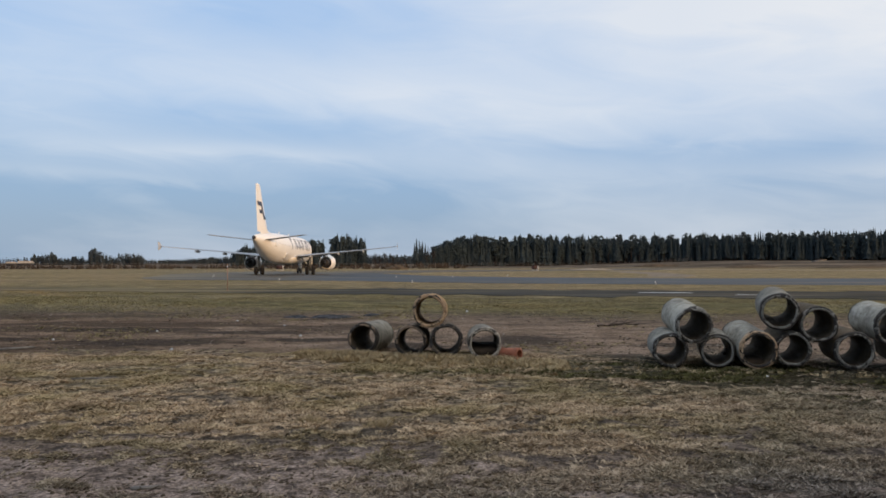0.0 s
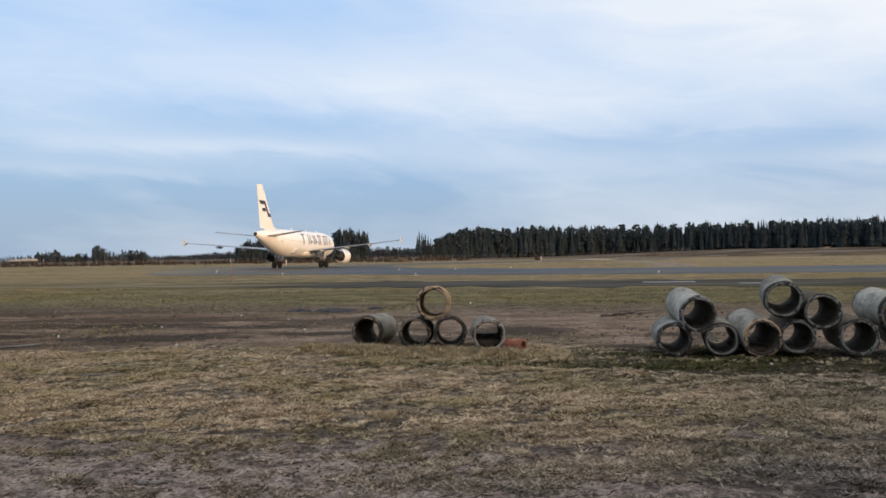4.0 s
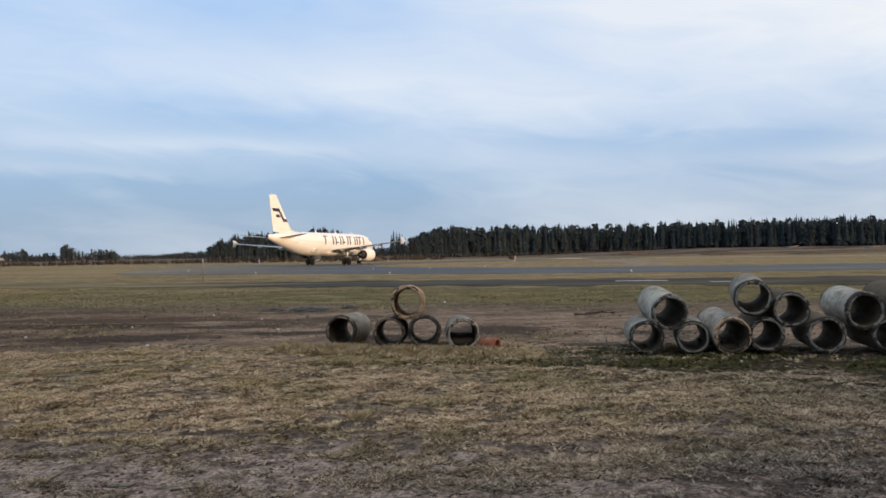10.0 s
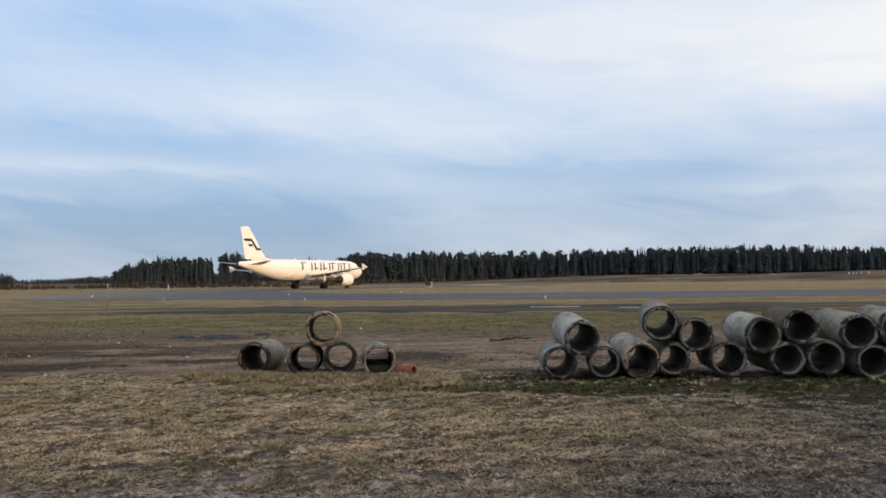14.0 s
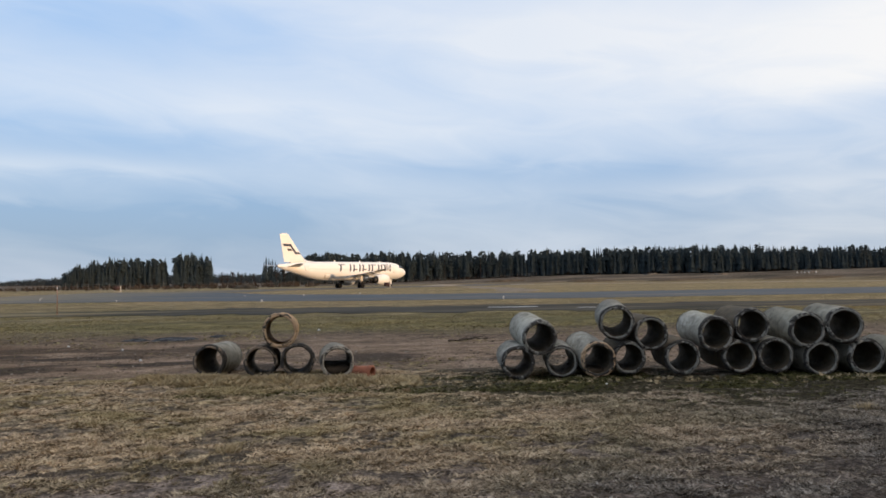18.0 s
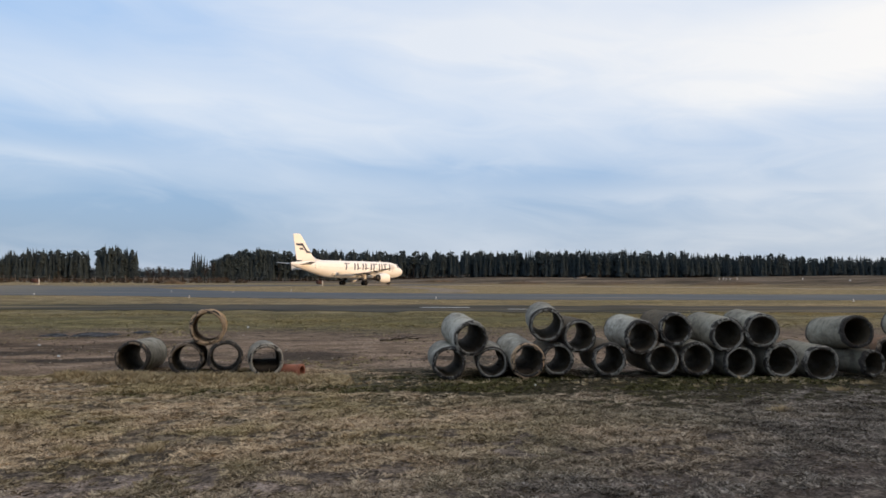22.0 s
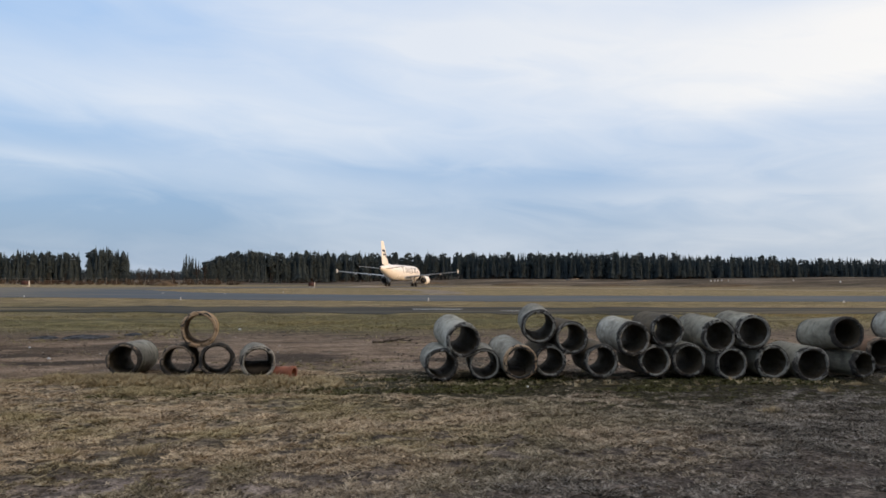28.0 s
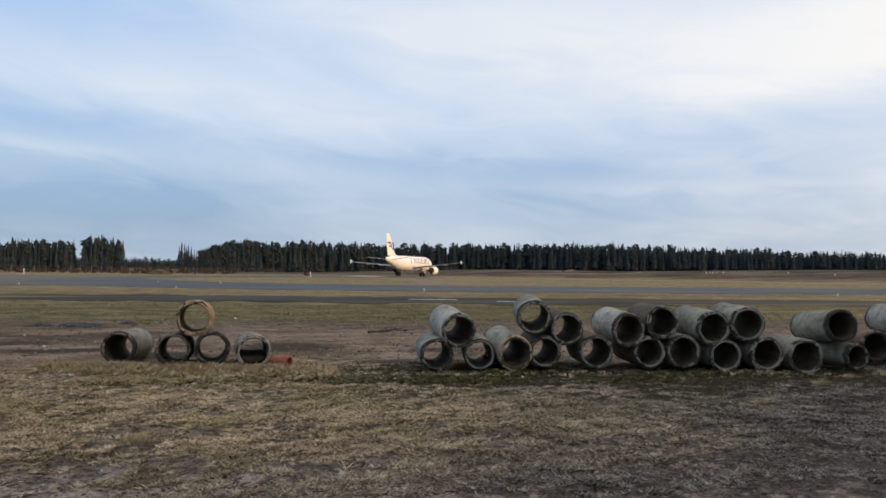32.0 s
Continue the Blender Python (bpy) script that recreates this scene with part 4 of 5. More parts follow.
# white marker pegs on the far bank
for az, d in ((35.73, 292), (35.99, 293), (36.18, 292), (36.44, 293), (36.88, 292), (41.02, 286), (43.85, 280)):
    a = math.radians(az)
    x, y = d * math.sin(a), d * math.cos(a)
    e = thing("marker_peg", "short white marker peg on the far grass", "marker peg", "white marker pegs")
    e.location = (x, y, ground_z(x, y) - 0.03)
    part("peg", rod(bmesh.new(), (0, 0, 0), (0, 0, 0.55), 0.20, 0.16), M_LIGHT, e)
    part("cap", rod(bmesh.new(), (0, 0, 0.55), (0, 0, 0.62), 0.16, 0.08), M_LIGHT, e)

# low pale buildings far beyond the field
def shed(x, y, w, d, h, turn, label):
    e = thing("shed", label, "building")
    e.matrix_world = pose(x, y, 0, 0, 0, turn)
    part("wall", box(bmesh.new(), 0, 0, h / 2 - 0.1, w, d, h + 0.2), M_DARK, e)
    bm = bmesh.new()
    rings(bm, [[(-w / 2 - 0.4, -d / 2 - 0.5, h), (w / 2 + 0.4, -d / 2 - 0.5, h), (w / 2 + 0.4, d / 2 + 0.5, h), (-w / 2 - 0.4, d / 2 + 0.5, h)],
               [(-w / 2 + 0.6, -0.2, h + d * 0.24), (w / 2 - 0.6, -0.2, h + d * 0.24), (w / 2 - 0.6, 0.2, h + d * 0.24), (-w / 2 + 0.6, 0.2, h + d * 0.24)]])
    part("roof", bm, M_SAND, e, "pale metal roof", False)
    for i in range(4):
        part("window", box(bmesh.new(), -w * 0.375 + i * w * 0.25, -d / 2, h * 0.55, w * 0.1, 0.1, h * 0.3), M_GLASS, e)


shed(-217, 400, 7.5, 5, 1.5, 28, "low dark shelter with a pale metal roof")
shed(-222.7, 396.8, 5, 4, 1.4, 28, "small dark shelter with a pale roof at the field's edge")

# ---- concrete pipes ----
PIPE_R, PIPE_IN, PIPE_L = 0.315, 0.245, 1.5


def pipe_meshes(seed):
    """The barrel, its bore darkened for inside shade, the worn ring and joint round its mouth, and the seal on its
    tail.
    """
    out = []
    for jit, chip, profile in ((0.006, 0.06, [(PIPE_R - 0.03, 0.075), (PIPE_IN + 0.01, 0.085), (PIPE_IN + 0.01, PIPE_L - 0.004), (PIPE_IN + 0.012, PIPE_L),
                                  (PIPE_R - 0.03, PIPE_L), (PIPE_R - 0.025, PIPE_L - 0.07), (PIPE_R - 0.004, PIPE_L - 0.075), (PIPE_R, PIPE_L - 0.10),
                                  (PIPE_R, PIPE_L * 0.66), (PIPE_R, PIPE_L * 0.33), (PIPE_R, 0.16), (PIPE_R, 0.09), (PIPE_R - 0.006, 0.075), (PIPE_R - 0.03, 0.075)]),
                         (0.006, 0.0, [(PIPE_IN + 0.008, 0.045), (PIPE_IN, 0.05), (PIPE_IN, 0.35), (PIPE_IN, 0.75), (PIPE_IN, PIPE_L - 0.35), (PIPE_IN, PIPE_L - 0.012), (PIPE_IN + 0.008, PIPE_L - 0.008), (PIPE_IN + 0.008, 0.045)]),
                         (0.009, 0.075, [(PIPE_IN + 0.004, 0.10), (PIPE_IN + 0.004, 0.03), (PIPE_IN + 0.010, 0.008), (PIPE_IN + 0.022, 0.0), (PIPE_R - 0.040, 0.0),
                                  (PIPE_R - 0.028, 0.010), (PIPE_R - 0.026, 0.05), (PIPE_R - 0.024, 0.12), (PIPE_IN + 0.004, 0.12), (PIPE_IN + 0.004, 0.10)]),
                         (0.017, 0.11, [(PIPE_R - 0.035, 0.085), (PIPE_R - 0.030, 0.012), (PIPE_R - 0.014, 0.010), (PIPE_R - 0.002, 0.03), (PIPE_R + 0.006, 0.08), (PIPE_R - 0.002, 0.125), (PIPE_R - 0.035, 0.125), (PIPE_R - 0.035, 0.085)]),
                         (0.010, 0.0, [(PIPE_R - 0.034, PIPE_L - 0.074), (PIPE_R - 0.010, PIPE_L - 0.070), (PIPE_R - 0.006, PIPE_L - 0.035), (PIPE_R - 0.014, PIPE_L + 0.004), (PIPE_R - 0.034, PIPE_L + 0.006), (PIPE_R - 0.034, PIPE_L - 0.074)])):
        bm = bmesh.new()
        lathe(bm, profile, 72, jitter=jit, seed=seed, chips=chip)
        me = bpy.data.meshes.new("concrete_pipe")
        bm.to_mesh(me)
        bm.free()
        me.polygons.foreach_set("use_smooth", [True] * len(me.polygons))
        out.append(me)
    return out


PIPES = [pipe_meshes(s * 3.7) for s in range(5)]


def pipe(x, y, z, turn, tilt=0.0, mat=None, rim=None, label="weathered grey concrete pipe lying in a pile", k=0, scale=1.0, group="stacked concrete pipes"):
    e = tagged(new("concrete_pipe"), label, "concrete pipe", group)
    e.matrix_world = pose(x, y, z, tilt, 0, -turn) @ Matrix.Rotation(k * 1.3, 4, "Y") @ Matrix.Diagonal((scale, 1, scale, 1))
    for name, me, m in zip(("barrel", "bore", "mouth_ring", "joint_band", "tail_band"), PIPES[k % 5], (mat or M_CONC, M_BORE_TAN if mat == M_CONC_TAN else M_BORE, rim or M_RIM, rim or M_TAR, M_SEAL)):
        ob = new(name, me.copy())
        ob.data.materials.append(m)
        ob.parent = e
    return e


# x, y, z of the mouth's centre, turn of the axis
LEFT_PILE = [(-1.570, 15.05, 0.320, 9, 0, -2), (-0.615, 14.66, 0.315, 2.5, 0, -3), (0.065, 14.42, 0.350, 0.5, 0, -3), (0.780, 14.20, 0.300, 0.5, 0, -2), (-0.255, 14.58, 0.885, 1.5, 1, -2)]
for k, (x, y, z, turn, tan, tilt) in enumerate(LEFT_PILE):
    pipe(x, y, z, turn, tilt, M_CONC_TAN if tan else M_CONC_DARK if k in (1, 2) else None, M_RIM_TAN if tan else M_RIM_PALE if k == 3 else M_RIM_BROWN, "tan concrete pipe on top of a small pile" if tan else "dark weathered concrete pipe lying in dry grass", k, 1.03 if tan else 0.98)
RIGHT_LOW = [(3.935, 13.3, 0.28, 11, 0.95), (4.72, 13.22, 0.28, 16, 0.93), (5.3, 12.9, 0.325, 8, 1), (5.94, 13.03, 0.33, 13, 0.95), (6.87, 12.82, 0.33, 16, 1), (7.87, 12.62, 0.33, 12, 0.95), (8.515, 12.49, 0.34, 15, 1.02), (9.3, 12.3, 0.275, 16, 0.97), (10.09, 12.13, 0.31, 13, 1.02), (10.83, 11.96, 0.26, 16, 1.08), (11.83, 11.74, 0.265, 3, 0.8)]
RIGHT_TOP = [(4.315, 13.18, 0.72, 6, 4, 1), (5.7, 13.02, 0.965, 19, 3, 1), (6.32, 12.92, 0.76, 14, 0, 0.98), (7.48, 12.7, 0.735, 12, 2, 1.02), (8.11, 12.57, 0.89, 15, 0, 0.98), (9.08, 12.36, 0.79, 13, 2, 1.02), (9.72, 12.21, 0.87, 18, 1, 1.03), (11.53, 11.82, 0.86, 16, -5, 1)]
for k, (x, y, z, turn, size) in enumerate(RIGHT_LOW):
    pipe(x, y, z, turn, 4 if k == 2 else 0, M_CONC_DARK if k in (3, 4, 5) else M_CONC_DULL if k > 7 else None, M_RIM_TAN if k == 2 else None, "grey concrete pipe with a tan mouth" if k == 2 else "small grey concrete pipe lying askew" if size < 0.9 else "weathered grey concrete pipe at the foot of a long pile", k + 2, size)
for k, (x, y, z, turn, tilt, size) in enumerate(RIGHT_TOP):
    pipe(x, y, z, turn, tilt, M_CONC_DARK if k in (2, 4) else M_CONC_DULL if k > 4 else None, M_SEAL if k == 7 else None, "weathered grey concrete pipe on top of a long pile", k + 1, size)
for x, y, z, turn in ((12.85, 12.3, 0.40, 15), (13.55, 11.9, 0.30, 15), (14.25, 11.7, 0.30, 14), (13.6, 11.9, 0.90, 15)):
    rusty = z == 0.40
    pipe(x, y, z, turn, 0, M_CONC_RUST if rusty else None, M_RIM_BROWN if rusty else None, "rust-brown concrete pipe at the end of a long pile" if rusty else "weathered grey concrete pipe at the end of a long pile", int(x * 7))

def silt(x, y, z, r, level, length, seed):
    """Earth that fills the lower part of a bore, with an uneven top."""
    loops = []
    for k in range(9):
        f = k / 8
        low = math.asin(max(-0.95, level + 0.10 * noise.noise((seed, f * 4, 0.3)) - 0.25 * smoothstep(0.25, 0.0, f)))
        lp = []
        for i in range(13):
            a = math.pi - low + (math.pi + 2 * low) * i / 12
            lp.append((r * math.cos(a), f * length, r * math.sin(a)))
        for i in range(1, 8):
            u = i / 8
            px = r * math.cos(low) * (1 - 2 * u)
            lp.append((px, f * length, r * math.sin(low) + 0.035 * noise.noise((px * 9, f * 6, seed)) * math.sin(math.pi * u)))
        loops.append(lp)
    ob = part("silt_heap", rings(bmesh.new(), loops), M_HUMUS, None)
    ob.matrix_world = pose(x, y, z, -2, 0, -0.5)
    tagged(ob, "dark silt lying inside a concrete pipe", "silt")


silt(0.780, 14.30, 0.298, 0.238, -0.18, 1.25, 3.0)
silt(5.30, 13.02, 0.325, 0.242, -0.55, 1.1, 7.0)
e = thing("clay_pipe", "short orange-red clay pipe lying on the grass", "clay pipe")
e.matrix_world = pose(1.40, 14.06, 0.13, 0, 0, 52) @ Matrix.Diagonal((1.1, 1.0, 1.1, 1))
part("barrel", lathe(bmesh.new(), [(0.072, 0.0), (0.072, 0.42), (0.092, 0.42), (0.092, 0.12), (0.092, 0.0), (0.072, 0.0)], 24, jitter=0.003), M_CLAY, e)
part("collar", lathe(bmesh.new(), [(0.093, 0.0), (0.105, 0.005), (0.106, 0.08), (0.093, 0.09), (0.093, 0.0)], 24, jitter=0.002), M_CLAY, e)

# ---- the jet: y forward, x to its right, origin on the ground between the main wheels ----
S0 = 16.1     # datum of the wing and engine stations
SN = 17.7     # from the nose to the main wheels
ST = 13.97    # datum of the tail stations
STATIONS = [(0, 3.3, 0.03, 0.03), (0.12, 3.31, 0.34, 0.32), (0.4, 3.34, 0.68, 0.62), (1, 3.42, 1.07, 1.02), (1.8, 3.53, 1.42, 1.42), (2.8, 3.66, 1.7, 1.76), (4, 3.76, 1.88, 1.96), (5.5, 3.81, 1.96, 2.05), (7.5, 3.82, 1.975, 2.07), (11, 3.82, 1.975, 2.07), (15, 3.82, 1.975, 2.07), (22.73, 3.82, 1.975, 2.07), (25.23, 3.83, 1.97, 2.06), (27.23, 3.9, 1.9, 1.96), (29.23, 4.04, 1.73, 1.74), (31.23, 4.24, 1.45, 1.44), (33.23, 4.46, 1.1, 1.11), (35.03, 4.66, 0.77, 0.79), (36.53, 4.81, 0.48, 0.5), (37.33, 4.88, 0.3, 0.32), (37.57, 4.9, 0.22, 0.24)]


def hull(s, a, lift=0.0):
    """The point on the fuselage at s metres from the nose and the angle a up from its right side."""
    for p, q in zip(STATIONS, STATIONS[1:]):
        if s <= q[0]:
            f = (s - p[0]) / (q[0] - p[0])
            zc, w, h = (p[i] + (q[i] - p[i]) * f for i in (1, 2, 3))
            break
    return ((w + lift) * math.cos(a), SN - s, zc + (h + lift) * math.sin(a))


def skin_patch(s0, s1, a0, a1, slant=0.0, n=6, m=4, side=1, lift=0.012):
    """A thin plate lying on the fuselage, angles in degrees."""
    bm = bmesh.new()
    grid = []
    for j in range(m + 1):
        row = []
        for i in range(n + 1):
            a = radians(a0 + (a1 - a0) * i / n)
            s = s0 + (s1 - s0) * j / m - slant * i / n
            p = hull(s, a, lift)
            row.append(bm.verts.new((p[0] * side, p[1], p[2])))
        grid.append(row)
    for j in range(m):
        for i in range(n):
            bm.faces.new((grid[j][i], grid[j][i + 1], grid[j + 1][i + 1], grid[j + 1][i]))
    bmesh.ops.recalc_face_normals(bm, faces=bm.faces[:])
    bmesh.ops.solidify(bm, geom=bm.faces[:], thickness=0.01)
    return bm


def airfoil_loop(origin, chord, thick, normal_axis, n=9):
    """A closed loop of a wing section that runs aft (-y) from origin."""
    up, low = [], []
    for i in range(n + 1):
        f = (1 - math.cos(math.pi * i / n)) / 2
        t = thick * (1.48 * math.sqrt(f) - 0.63 * f - 1.76 * f * f + 1.42 * f ** 3 - 0.51 * f ** 4) * 1.0
        up.append((f, t))
        low.append((f, -t * 0.8))
    pts = up + low[-2:0:-1]
    loop = []
    for f, t in pts:
        p = Vector(origin) + Vector((0, -chord * f, 0)) + Vector(normal_axis) * t
        loop.append(tuple(p))
    return loop


def build_jet():
    jet = thing("passenger_jet", "white twin-engine passenger jet with dark blue markings, taxiing", "airplane")
    bm = bmesh.new()
    loops = []
    fine = []
    for p, q in zip(STATIONS, STATIONS[1:]):
        k = 3
        fine += [p[0] + (q[0] - p[0]) * i / k for i in range(k)]
    fine.append(37.56)
    for s in fine:
        loops.append([hull(s, 2 * math.pi * i / 40) for i in range(40)])
    rings(bm, loops)
    body = part("fuselage", bm, M_WHITE, jet, "white glossy fuselage")
    bm = bmesh.new()
    loops = []
    for s, w, h in ((10.6, 0.3, 0.1), (11.4, 1.5, 0.55), (13, 1.95, 0.8), (15.5, 2.05, 0.85), (17.5, 1.9, 0.8), (19.2, 1.3, 0.5), (20.2, 0.3, 0.1)):
        loops.append([(w * math.cos(a), S0 - s, 2.42 + h * math.sin(a)) for a in (2 * math.pi * i / 20 for i in range(20))])
    part("belly_fairing", rings(bm, loops), M_WHITE, jet)
    bm = bmesh.new()
    lathe(bm, [(0.02, 0.0), (0.2, 0.0), (0.21, 0.14), (0.24, 0.14), (0.24, -0.02), (0.02, -0.02)], 18, centre=(0, ST - 33.9, 4.90))
    part("exhaust_outlet", bm, M_DARK, jet, "dark auxiliary power outlet in the tail cone")
    # fin with rudder and emblem
    def fin_edge(z):
        f = (z - 5.6) / (11.76 - 5.6)
        return 26.3 + f * (31.02 - 26.3), 32.0 + f * (33.15 - 32.0)
    loops = []
    for z in (5.3, 6.6, 8.0, 9.5, 11.0, 11.55, 11.76):
        le, te = fin_edge(z)
        inset = 0.25 if z > 11.6 else 0
        te2 = le + (te - le) * 0.72
        loops.append(airfoil_loop((0, ST - le - inset, z), te2 - le - inset, 0.085 * (te - le), (1, 0, 0)))
    part("fin", rings(bmesh.new(), loops), M_WHITE, jet, "white tail fin")
    bm = bmesh.new()
    loops = []
    for z in (5.75, 8.5, 11.5, 11.66):
        le, te = fin_edge(z)
        a = le + (te - le) * 0.725
        t = 0.028 * (te - le)
        loops.append([(t, ST - a, z), (0.015, ST - te, z), (-0.015, ST - te, z), (-t, ST - a, z)])
    part("rudder", rings(bm, loops), M_WHITE, jet, smooth=False)
    bm = bmesh.new()
    rings(bm, [[(0.16, ST - 24.2, 5.7), (-0.16, ST - 24.2, 5.7), (0, ST - 24.1, 5.9)], [(0.22, ST - 26.2, 5.7), (-0.22, ST - 26.2, 5.7), (0, ST - 26.0, 6.1)], [(0.24, ST - 27.6, 5.7), (-0.24, ST - 27.6, 5.7), (0, ST - 27.4, 6.9)]])
    part("dorsal_fillet", bm, M_WHITE, jet)
    for side in (1, -1):
        for quad in (((0.3, 9.55), (2.35, 9.55), (2.15, 9.05), (0.55, 9.05)), ((1.95, 9.3), (2.35, 9.5), (3.45, 7.75), (2.95, 7.6)),
                     ((1.2, 8.55), (2.2, 8.55), (2.45, 8.1), (1.45, 8.1)), ((2.9, 7.85), (4.15, 7.85), (4.35, 7.4), (2.95, 7.4))):
            bm = bmesh.new()
            vs = []
            for d, z in quad:
                le, te = fin_edge(z)
                f = min(1.0, max(0.02, (te - le - d) / (te - le) / 0.72))
                t = 0.085 * (te - le) * (1.48 * math.sqrt(f) - 0.63 * f - 1.76 * f * f + 1.42 * f ** 3 - 0.51 * f ** 4) if f < 1 else 0.028 * (te - le)
                vs.append((side * (t + 0.03), ST - te + d, z))
            f = bm.faces.new([bm.verts.new(v) for v in vs])
            bmesh.ops.recalc_face_normals(bm, faces=[f])
            bmesh.ops.solidify(bm, geom=[f], thickness=0.02)
            part("tail_emblem", bm, M_NAVY, jet, "dark blue block of the tail emblem", False)
    # tailplanes
    for side in (1, -1):
        loops = []
        for f, th in ((0, 0.16), (0.4, 0.13), (0.8, 0.09), (1.0, 0.04)):
            x, z = 0.45 + 5.77 * f, 4.66 + 0.62 * f
            le, te = 28.3 + 3.5 * f, 31.9 + 1.25 * f
            loops.append(airfoil_loop((side * x, ST - le, z), (te - le) * 0.74, th * 0.9, (0, 0, 1)))
        tail = part("tailplane", rings(bmesh.new(), loops), M_GREY, jet, "grey tailplane")
        loops = []
        for f in (0.1, 0.95):
            x, z = 0.45 + 5.77 * f, 4.66 + 0.62 * f
            le, te = 28.3 + 3.5 * f, 31.9 + 1.25 * f
            a = le + (te - le) * 0.745
            loops.append([(side * x, ST - a, z + 0.06), (side * x, ST - te, z + 0.01), (side * x, ST - te, z - 0.01), (side * x, ST - a, z - 0.06)])
        part("elevator", rings(bmesh.new(), loops), M_GREY, tail, smooth=False)
    # wings
    WING = [(0.0, 1.2, 2.62, 11.4, 18.7, 0.52), (0.06, 1.95, 2.70, 12.0, 18.65, 0.50), (0.32, 6.4, 3.14, 14.35, 18.35, 0.27), (0.65, 11.6, 3.62, 17.0, 19.75, 0.16), (0.97, 16.6, 4.08, 19.45, 21.1, 0.09), (1.0, 17.0, 4.12, 19.75, 21.15, 0.05)]
    def wing_at(x):
        for p, q in zip(WING, WING[1:]):
            if x <= q[1]:
                f = (x - p[1]) / (q[1] - p[1])
                return [p[i] + (q[i] - p[i]) * f for i in range(6)]
        return WING[-1]
    for side in (1, -1):
        loops = [airfoil_loop((side * w[1], S0 - w[3], w[2]), (w[4] - w[3]) * 0.80, w[5] * 1.2, (0, 0, 1)) for w in WING]
        wing = part("wing", rings(bmesh.new(), loops), M_GREY, jet, "light grey swept wing")
        for x0, x1, nm in ((2.0, 6.3, "inner_flap"), (6.5, 12.6, "outer_flap"), (12.75, 16.3, "aileron")):
            loops = []
            for x in (x0, x1):
                w = wing_at(x)
                a = w[3] + (w[4] - w[3]) * 0.81
                loops.append([(side * x, S0 - a, w[2] + w[5] * 0.22), (side * x, S0 - w[4], w[2] - 0.03), (side * x, S0 - w[4], w[2] - 0.06), (side * x, S0 - a, w[2] - w[5] * 0.2)])
            part(nm, rings(bmesh.new(), loops), M_GREY, wing, smooth=False)
        for x in (4.2, 8.3, 12.0):
            w = wing_at(x)
            loops = []
            for f, r in ((0, 0.02), (0.15, 0.15), (0.4, 0.22), (0.7, 0.19), (1.0, 0.02)):
                yy = S0 - (w[4] - 1.9 + 2.9 * f)
                loops.append([(side * x + r * 0.7 * math.cos(t), yy, w[2] - 0.28 + r * math.sin(t) + 0.05 * f) for t in (2 * math.pi * i / 10 for i in range(10))])
            part("flap_fairing", rings(bmesh.new(), loops), M_GREY, wing)
        bm = bmesh.new()
        v = [(S0 - 19.5, 4.12), (S0 - 20.7, 4.72), (S0 - 21.4, 4.78), (S0 - 21.2, 4.12), (S0 - 21.35, 3.55), (S0 - 20.7, 3.60)]
        f = bm.faces.new([bm.verts.new((side * 17.02, *p)) for p in v])
        bmesh.ops.solidify(bm, geom=[f], thickness=0.07)
        part("wingtip_fence", bm, M_WHITE, wing, "white arrow-shaped wingtip fence", False)
        # engine
        cx, cz = side * 5.75, 1.78
        outer = [(0.90, 0.10), (0.98, 0.0), (1.07, -0.12), (1.19, -0.7), (1.22, -1.5), (1.16, -2.4), (1.0, -3.1), (0.92, -3.4), (0.89, -3.4), (0.86, -2.9), (0.86, -1.2), (0.86, -0.3), (0.90, 0.10)]
        bm = bmesh.new()
        lathe(bm, outer, 36, centre=(cx, S0 - 10.0, cz))
        nac = part("engine_nacelle", bm, M_WHITE, jet, "white engine cowling")
        bm = bmesh.new()
        lathe(bm, [(0.895, 0.12), (0.99, 0.015), (1.075, -0.11), (1.082, -0.12), (0.99, 0.03), (0.90, 0.135), (0.895, 0.12)], 36, centre=(cx, S0 - 10.0, cz))
        part("inlet_lip", bm, M_METAL, nac, "bare metal inlet lip")
        bm = bmesh.new()
        lathe(bm, [(0.02, -0.35), (0.25, -0.6), (0.3, -0.72), (0.87, -0.75), (0.87, -0.80), (0.02, -0.80)], 24, centre=(cx, S0 - 10.0, cz))
        part("fan", bm, M_DARK, nac)
        bm = bmesh.new()
        lathe(bm, [(0.02, -2.6), (0.87, -2.6), (0.70, -3.2), (0.60, -4.1), (0.52, -4.45), (0.48, -4.4), (0.36, -4.4), (0.25, -4.9), (0.02, -5.2)], 28, centre=(cx, S0 - 10.0, cz))
        part("core_nozzle", bm, M_DARK, nac, "dark exhaust nozzle")
        bm = bmesh.new()
        w = wing_at(5.75)
        rings(bm, [[(cx - 0.2, S0 - 11.3, cz + 1.15), (cx + 0.2, S0 - 11.3, cz + 1.15), (cx + 0.18, S0 - 14.0, w[2] + 0.15), (cx - 0.18, S0 - 14.0, w[2] + 0.15)],
                   [(cx - 0.2, S0 - 13.2, cz + 0.75), (cx + 0.2, S0 - 13.2, cz + 0.75), (cx + 0.12, S0 - 16.6, w[2] - 0.25), (cx - 0.12, S0 - 16.6, w[2] - 0.25)]])
        part("engine_pylon", bm, M_GREY, nac, smooth=False)
    # landing gear
    wheels = []
